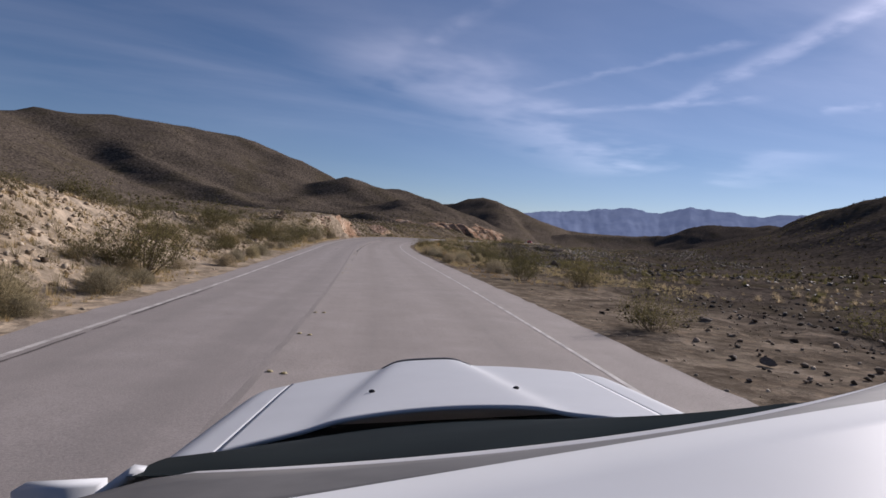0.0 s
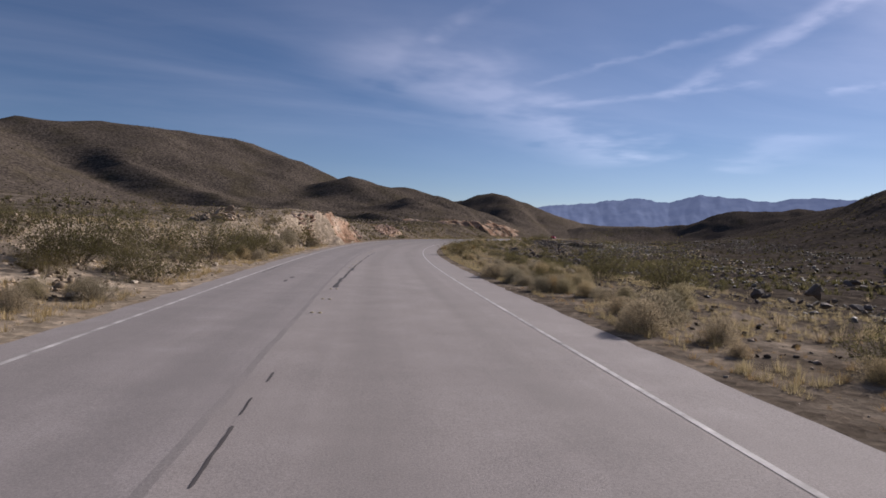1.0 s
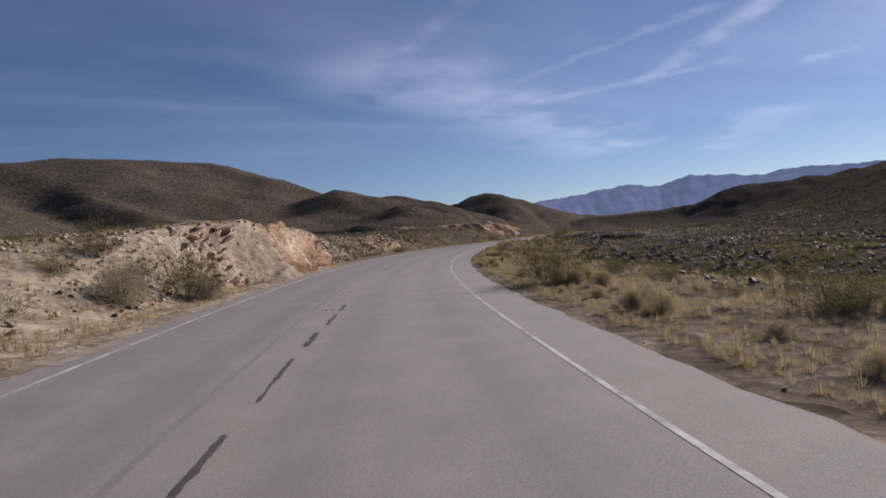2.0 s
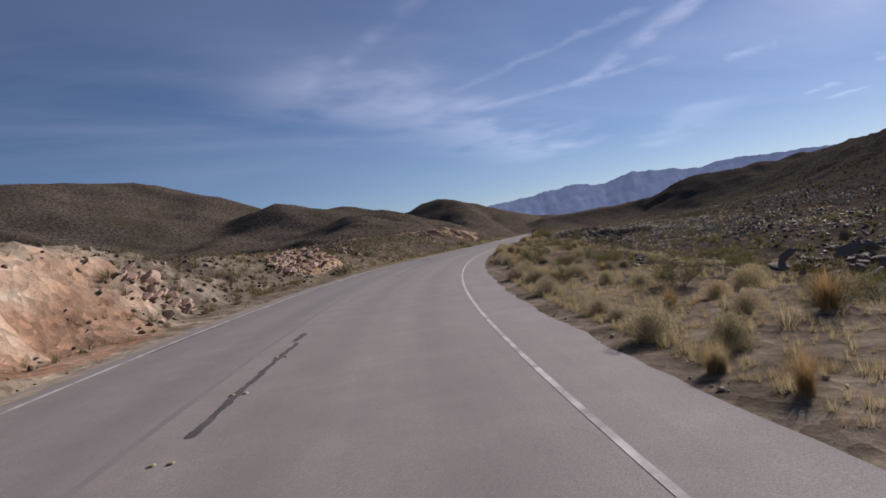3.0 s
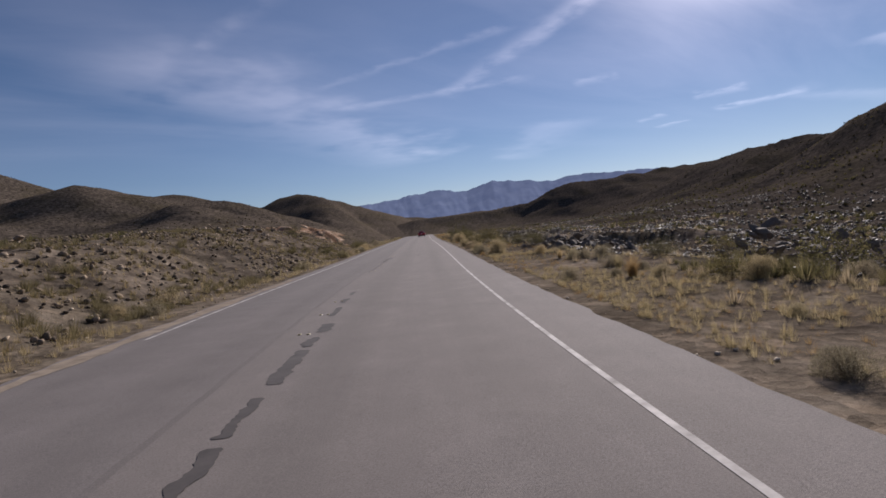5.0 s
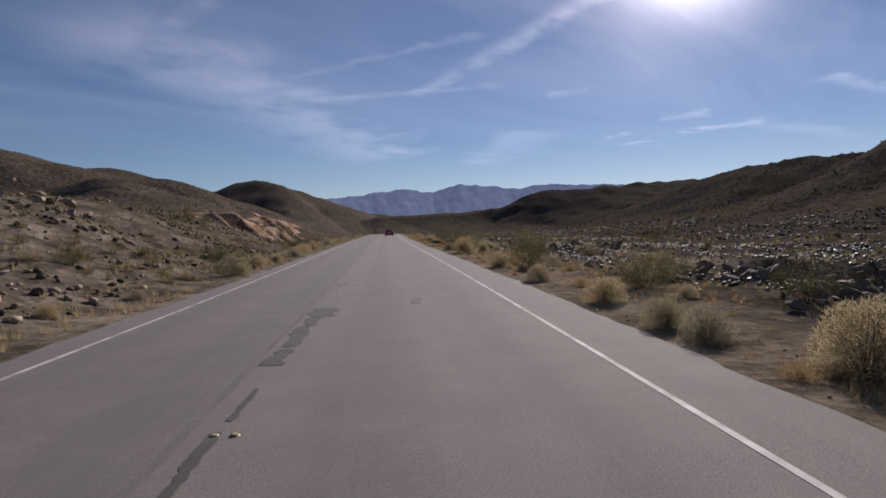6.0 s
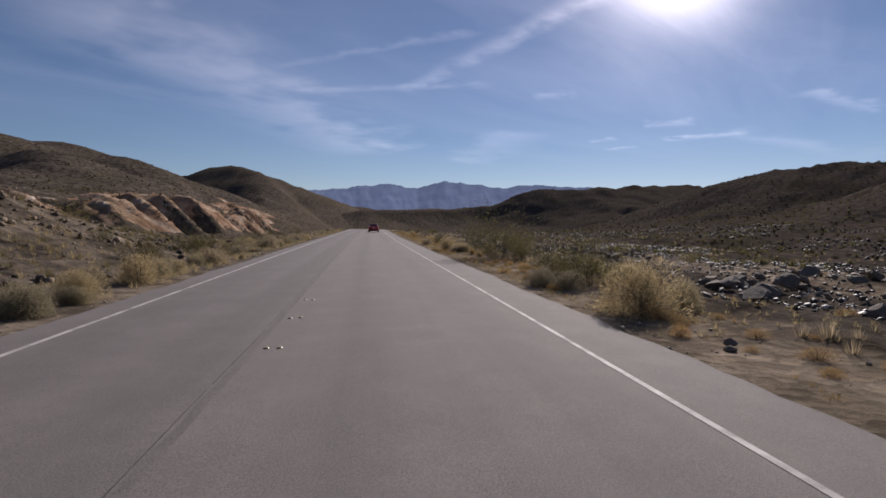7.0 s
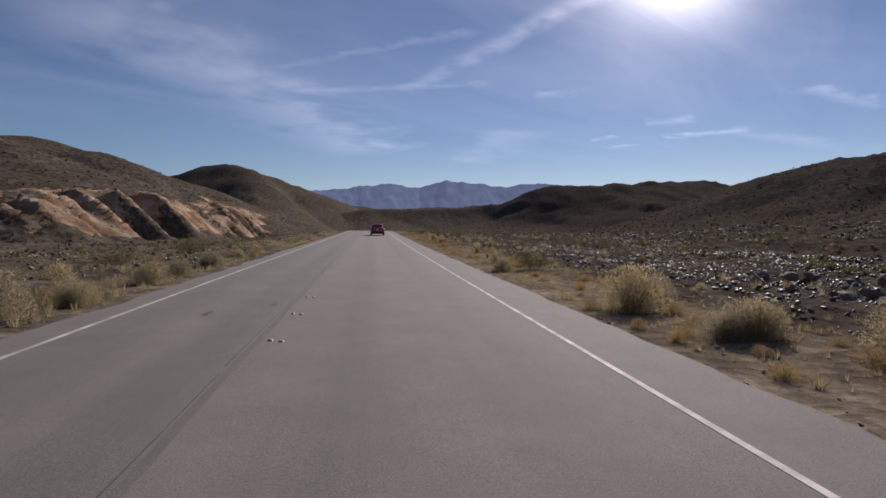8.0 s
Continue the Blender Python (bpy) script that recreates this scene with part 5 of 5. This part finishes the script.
for s, u, length, width, height, count, seed in ((91, 13, 7, 4, 1.3, 60, 1), (88, 20, 12, 6, 1.8, 80, 2), (97, 18, 9, 5, 1.6, 70, 3), (148, 15, 8, 6, 1.9, 90, 4), (134, 27, 8, 5, 1.3, 30, 5), (160, 10.5, 9, 6, 0.9, 90, 6), (167, 12, 10, 7, 0.7, 90, 7), (42, 13, 5, 4, 0.7, 24, 8), (80, 34, 8, 6, 1.4, 30, 9), (56, 30, 8, 5, 1.2, 30, 10), (193, 14, 12, 8, 0.5, 80, 11), (217, 15, 14, 9, 0.6, 90, 12)):
    outcrop(s, u, length, width, height, count, OUTCROP_ROCK, "mound of dark varnished rocks on the desert floor", seed)
for s, u, length, width, height, count, seed in ((195, -26, 12, 8, 1.6, 44, 21), (155, -24, 14, 8, 1.5, 44, 22), (216, -22, 12, 7, 1.5, 40, 23), (128, -10.5, 5, 3, 0.6, 50, 24), (66, -12, 5, 3, 0.6, 50, 25), (176, -15, 9, 5, 1.0, 34, 26)):
    outcrop(s, u, length, width, height, count, BROWN_ROCK, "heap of weathered brown rocks on the slope", seed, 0.25, 0.9)
for s, u, length, width, height, count, seed in ((75, -7.8, 5, 2.4, 0.15, 50, 31), (95, -8.0, 5, 2.0, 0.12, 45, 32), (109.5, -8.4, 4, 2.0, 0.1, 50, 33), (114, -8.6, 6, 2.8, 0.1, 90, 34), (119, -8.2, 5, 2.2, 0.1, 60, 35)):
    outcrop(s, u, length, width, height, count, PINK_ROCK, "broken pinkish layered rock face in the bank", seed, 0.3, 1.0, True)

# ---- vehicles ----
def paint(name, color, rough=0.3, coat=0.6, spec=0.5):
    m, n, l, b = shader(name, rough, 0, spec)
    f = noise_tex(n, l, place(n), 3.0, 5)
    l.new(ramp(n, l, f, [(0.3, tuple(c * 0.93 for c in color)), (0.7, color)]), b.inputs["Base Color"])
    b.inputs["Coat Weight"].default_value = coat
    b.inputs["Coat Roughness"].default_value = 0.08
    return m


WHITE_PAINT = paint("white_car_paint", (0.52, 0.535, 0.55), 0.5, 0.0, 0.12)
RED_PAINT = paint("red_car_paint", (0.55, 0.016, 0.022), 0.3)
TYRE = plain("tyre_rubber", (0.012, 0.012, 0.012), (0.03, 0.03, 0.03), 20, 0.85)
RIM = plain("dull_alloy", (0.25, 0.25, 0.26), (0.4, 0.4, 0.41), 8, 0.35, 0.8)
BLACK_TRIM = plain("black_plastic", (0.012, 0.012, 0.013), (0.03, 0.03, 0.032), 15, 0.5)
PALE_TRIM = plain("pale_grey_moulding", (0.36, 0.36, 0.37), (0.46, 0.46, 0.47), 6, 0.4)
GREY_TRIM = plain("grey_weathered_moulding", (0.07, 0.068, 0.066), (0.14, 0.135, 0.13), 6, 0.6)
GLASS = plain("dark_tinted_glass", (0.006, 0.010, 0.012), (0.012, 0.018, 0.020), 4, 0.12, 0, 0.12)
SCREEN = plain("dark_windscreen", (0.006, 0.010, 0.012), (0.012, 0.018, 0.020), 4, 0.4, 0, 0.03)
SCREEN.node_tree.nodes["Principled BSDF"].inputs["IOR"].default_value = 1.12
TAIL = plain("red_lamp_lens", (0.20, 0.004, 0.006), (0.32, 0.01, 0.012), 20, 0.15)
PLATE = plain("pale_plate", (0.5, 0.5, 0.5), (0.62, 0.62, 0.6), 10, 0.5)


def grid_mesh(name, fn, nu, nv, material, parent, label="", thick=0.0, side=-1):
    """A smooth panel: fn(a, b) gives a point for a and b from 0 to 1."""
    verts = [fn(i / (nu - 1), j / (nv - 1)) for j in range(nv) for i in range(nu)]
    faces = [(j * nu + i, j * nu + i + 1, (j + 1) * nu + i + 1, (j + 1) * nu + i) for j in range(nv - 1) for i in range(nu - 1)]
    ob = mesh_ob(name, verts, faces, material, parent, label, True)
    if thick:
        mod = ob.modifiers.new("thickness", "SOLIDIFY")
        mod.thickness, mod.offset = thick, side
    return ob


def wheel(parent, x, y, r=0.33, w=0.22):
    hub = new("wheel")
    hub.parent = parent
    hub.location = (x, y, r)
    bm = bmesh.new()
    bmesh.ops.create_cone(bm, cap_ends=True, segments=28, radius1=r, radius2=r, depth=w, matrix=pose(0, 0, 0, 0, 90, 0))
    bmesh.ops.bevel(bm, geom=[e for e in bm.edges if e.calc_face_angle(0) > 1.0], offset=0.03, segments=2, affect="EDGES")
    part("tyre", bm, TYRE, hub)
    bm = bmesh.new()
    for k in range(5):
        bmesh.ops.create_cube(bm, size=1, matrix=pose(0, 0, 0, 72 * k, 0, 0) @ Matrix.Translation((0, 0, r * 0.36)) @ Matrix.Diagonal((w * 1.02, 0.055, r * 0.62, 1)))
    bmesh.ops.create_cone(bm, cap_ends=True, segments=18, radius1=0.06, radius2=0.06, depth=w * 1.04, matrix=pose(0, 0, 0, 0, 90, 0))
    part("rim", bm, RIM, hub)


def loft(name, stations, section, material, parent, label=""):
    """Joins closed cross-sections along the car into one smooth shell, capped at both ends."""
    rings = [section(s) for s in stations]
    k = len(rings[0])
    verts = [p for r in rings for p in r]
    faces = [(i * k + j, i * k + (j + 1) % k, (i + 1) * k + (j + 1) % k, (i + 1) * k + j) for i in range(len(rings) - 1) for j in range(k)]
    faces += [tuple(range(k))[::-1], tuple(range((len(rings) - 1) * k, len(rings) * k))]
    ob = mesh_ob(name, verts, faces, material, parent, label, True)
    return ob


def body_section(y, half, low, belt, top):
    """Lower body: sill, bulged flank, shoulder and a gently crowned upper side."""
    pts = [(-half * 0.86, low), (-half * 0.97, low + 0.1), (-half, (low + belt) / 2), (-half * 0.97, belt - 0.08), (-half * 0.9, belt), (-half * 0.45, top), (0, top + 0.015)]
    pts += [(-x, z) for x, z in reversed(pts[:-1])]
    return [(x, y, z) for x, z in pts]


def cabin_section(y, half, low, top):
    pts = [(-half, low), (-half * 0.93, (low + top) / 2 + 0.02), (-half * 0.8, top - 0.05), (-half * 0.62, top - 0.01), (0, top + 0.025)]
    pts += [(-x, z) for x, z in reversed(pts[:-1])]
    return [(x, y, z) for x, z in pts]


def red_sedan():
    car = new("red_car")
    st = [(-2.32, 0.80, 0.42, 0.92, 0.97), (-2.28, 0.86, 0.30, 0.98, 1.04), (-2.0, 0.90, 0.24, 1.0, 1.06), (-1.3, 0.92, 0.20, 0.98, 1.03), (0, 0.92, 0.18, 0.95, 0.98), (1.0, 0.92, 0.2, 0.92, 0.97), (1.9, 0.88, 0.24, 0.80, 0.88), (2.25, 0.78, 0.3, 0.68, 0.74), (2.34, 0.66, 0.38, 0.6, 0.64)]
    loft("body", st, lambda s: body_section(*s), RED_PAINT, car)
    cs = [(-1.75, 0.74, 0.98, 1.02), (-1.35, 0.76, 0.96, 1.22), (-0.7, 0.78, 0.95, 1.42), (0.1, 0.78, 0.94, 1.46), (0.75, 0.77, 0.93, 1.20), (1.15, 0.75, 0.92, 0.96)]
    loft("cabin", cs, lambda s: cabin_section(*s), GLASS, car, "dark tinted windows all round")
    rs = [(-0.85, 0.62, 1.36, 1.435), (-0.3, 0.66, 1.38, 1.475), (0.25, 0.64, 1.36, 1.47)]
    loft("roof", rs, lambda s: cabin_section(*s), RED_PAINT, car)
    for sx in (-1, 1):
        bm = bmesh.new()
        bmesh.ops.create_cube(bm, size=1, matrix=Matrix.Translation((sx * 0.62, -2.29, 0.86)) @ Matrix.Diagonal((0.36, 0.10, 0.16, 1)))
        bmesh.ops.bevel(bm, geom=bm.edges[:], offset=0.03, segments=2, affect="EDGES")
        part("tail_light", bm, TAIL, car, "red tail light")
        bm = bmesh.new()
        bmesh.ops.create_cube(bm, size=1, matrix=Matrix.Translation((sx * 1.0, 0.55, 1.0)) @ Matrix.Diagonal((0.2, 0.14, 0.13, 1)))
        bmesh.ops.bevel(bm, geom=bm.edges[:], offset=0.03, segments=2, affect="EDGES")
        part("wing_mirror", bm, RED_PAINT, car)
        for y in (-1.4, 1.42):
            wheel(car, sx * 0.80, y)
    bm = bmesh.new()
    bmesh.ops.create_cube(bm, size=1, matrix=Matrix.Translation((0, -2.32, 0.42)) @ Matrix.Diagonal((1.62, 0.14, 0.22, 1)))
    bmesh.ops.bevel(bm, geom=bm.edges[:], offset=0.04, segments=2, affect="EDGES")
    part("bumper", bm, BLACK_TRIM, car, "dark lower bumper")
    bm = bmesh.new()
    bmesh.ops.create_cube(bm, size=1, matrix=Matrix.Translation((0, -2.345, 0.80)) @ Matrix.Diagonal((0.32, 0.03, 0.15, 1)))
    part("number_plate", bm, PLATE, car, "pale rear plate")
    x, y, h = on_road(279.6, 0.42)
    car.matrix_basis = pose(float(x), float(y), float(road_z(279.6, 0.42)), 0, 0, -math.degrees(h))
    return tagged(car, "red four-door sedan driving away along the asphalt road", "car")


red_sedan()


def white_car():
    """The white car under the camera: bonnet, screen, roof and fenders, with a low dark scoop at the nose."""
    car = new("white_car")
    shell = new("bodywork")
    shell.parent = car

    def skin_z(x, y):
        """Height of the bonnet and the fenders: a raised middle between two creases, rounded off at the flanks and the nose."""
        k = (y - 1.6) / 1.45
        a = abs(x)
        z = 1.035 - 0.07 * k - 0.06 * max(0, k - 0.55) ** 2 - 0.04 * (a / 0.73) ** 2
        z += (0.012 + 0.036 * min(1, max(0, k))) / (1 + math.exp((abs(x + 0.04) - 0.37 + 0.17 * (y - 1.8)) / 0.024))
        z -= 2.6 * max(0, a - 0.77) ** 2
        nose_y = 3.04 - 0.30 * (a / 0.9) ** 2.2
        z -= 0.07 * max(0, (y - nose_y + 0.16) / 0.16) ** 2
        return z

    def front_y(a):
        return 3.06 - 0.28 * (a / 0.9) ** 2.2

    def rear_y(x):
        return 1.80 - 0.42 * x * x

    def bonnet(a, b):
        x = (a * 2 - 1) * 0.688
        y = rear_y(x) + (front_y(abs(x)) - rear_y(x)) * b
        return (x, y, skin_z(x, y))

    grid_mesh("bonnet", bonnet, 81, 44, WHITE_PAINT, shell, "white bonnet with two raised creases", 0.012)
    for sx in (-1, 1):
        def fender(a, b, sx=sx):
            x = 0.694 + a * 0.236
            y = 1.25 + (front_y(x) - 1.25) * b
            return (sx * x, y, skin_z(sx * x, y) - 0.002)
        grid_mesh("fender", fender, 22, 34, WHITE_PAINT, shell, "", 0.01, -sx)

        def flank(a, b, sx=sx):
            z = 0.30 + 0.52 * a
            return (sx * (0.93 + 0.02 * math.sin(a * 3.1)), -2.1 + b * 4.85, z)
        grid_mesh("flank", flank, 6, 24, WHITE_PAINT, shell)
        bm = bmesh.new()
        bmesh.ops.create_icosphere(bm, subdivisions=2, radius=0.009, matrix=Matrix.Diagonal((1.4, 0.9, 0.8, 1)))
        ob = part("washer_nozzle", bm, BLACK_TRIM, shell, "small black washer nozzle", True)
        ob.location = (sx * 0.275, 2.11, skin_z(sx * 0.275, 2.11) + 0.004)

        def pillar(a, b, sx=sx):
            return (sx * (0.765 - 0.30 * b + 0.045 * a), 1.535 - 0.91 * b - 0.02 * a, 0.98 + 0.325 * b - 0.03 * a)
        grid_mesh("pillar", pillar, 4, 12, WHITE_PAINT, shell, "", 0.01, sx)

        def side_glass(a, b, sx=sx):
            return (sx * (0.90 - 0.2 * a), 1.0 - 2.4 * b - 0.5 * a * (1 - b), 0.86 + 0.44 * a)
        grid_mesh("side_window", side_glass, 8, 12, GLASS, shell, "dark side window")
        bm = bmesh.new()
        bmesh.ops.create_cube(bm, size=1, matrix=Matrix.Translation((sx * 0.99, 1.40, 0.93)) @ Matrix.Diagonal((0.30, 0.17, 0.15, 1)))
        bmesh.ops.bevel(bm, geom=bm.edges[:], offset=0.055, segments=3, affect="EDGES")
        part("wing_mirror", bm, WHITE_PAINT, shell, "", True)

    def slot(a, b):
        x = -0.035 + (a * 2 - 1) * 0.225
        y = 2.83 - 0.3 * (x + 0.035) ** 2 + 0.05 * b
        return (x, y, skin_z(x, y) + 0.002 + 0.004 * math.sin(b * 3.14))
    grid_mesh("bonnet_scoop", slot, 24, 8, BLACK_TRIM, shell, "narrow black scoop opening", 0.004)

    def screen_top(x):
        return 0.635 + 0.17 * x + 0.25 * x * x

    def corner(x):
        """The roof edge falls back at its rounded corner."""
        return 0.9 * max(0, -0.40 - x)

    def screen(a, b):
        x = (a * 2 - 1) * (0.77 - 0.30 * b)
        y0, y1 = rear_y(x) - 0.015, screen_top(x) + 0.005
        return (x, y0 + (y1 - y0) * b, 0.995 - 0.04 * x * x + (0.30 + 0.04 * x * x) * b ** 0.92)
    grid_mesh("windscreen", screen, 40, 22, SCREEN, shell, "dark sloping windscreen")

    def lip(a, b):
        x = (a * 2 - 1) * 0.66
        return (x, screen_top(x) - corner(x) - (0.058 - 0.06 * x * x) * b, 1.300 + 0.015 * b)
    grid_mesh("screen_surround", lip, 40, 4, PALE_TRIM, shell, "pale trim above the windscreen", 0.006, 1)

    def header(a, b):
        x = (a * 2 - 1) * 0.70
        y0, y1 = screen_top(x) - corner(x) - 0.058 + 0.06 * x * x, 0.46 + 0.28 * x - corner(x)
        return (x, y0 + (y1 - y0) * b, 1.316 + 0.034 * b)
    grid_mesh("screen_moulding", header, 40, 6, GREY_TRIM, shell, "grey moulding along the roof edge", 0.008, 1)

    def top(a, b):
        x = (a * 2 - 1) * 0.72
        y = 0.464 + 0.28 * x * (1 - b) - 1.9 * b
        return (x, y, 1.351 + 0.02 * math.sin(min(1, b * 1.6) * 1.57) - 0.03 * max(0, abs(x) - 0.35) ** 2 - 0.08 * max(0, b - 0.6))
    grid_mesh("roof", top, 40, 30, WHITE_PAINT, shell, "", 0.012, 1)

    def tail(a, b):
        x = (a * 2 - 1) * 0.9
        y = -1.35 - 0.95 * b
        return (x, y, 1.26 - 0.34 * b - 0.12 * (x / 0.9) ** 2 - 0.5 * max(0, b - 0.8))
    grid_mesh("rear_deck", tail, 20, 12, WHITE_PAINT, shell)

    def nose(a, b):
        x = (a * 2 - 1) * 0.92
        return (x, front_y(abs(x)) - 0.01 + 0.10 * math.sin(b * 2.6), skin_z(x, front_y(abs(x))) - 0.01 - 0.58 * b)
    grid_mesh("nose", nose, 24, 14, WHITE_PAINT, shell)
    bm = bmesh.new()
    bmesh.ops.create_cube(bm, size=1, matrix=Matrix.Translation((0, 0.5, 0.46)) @ Matrix.Diagonal((1.7, 4.8, 0.5, 1)))
    bmesh.ops.bevel(bm, geom=bm.edges[:], offset=0.08, segments=2, affect="EDGES")
    part("underbody", bm, BLACK_TRIM, shell, "dark underbody")
    for sx in (-1, 1):
        for y in (-1.35, 2.05):
            wheel(car, sx * 0.80, y)
    shell.matrix_basis = pose(0, 0, 0.09, -2.44, -5.3, 0)
    car.matrix_basis = pose(-0.254, 0.024, 0.000, -0.40, 0.01, -13.83)
    return tagged(car, "white sporty car with dark windscreen standing in the lane", "car")


white_car()
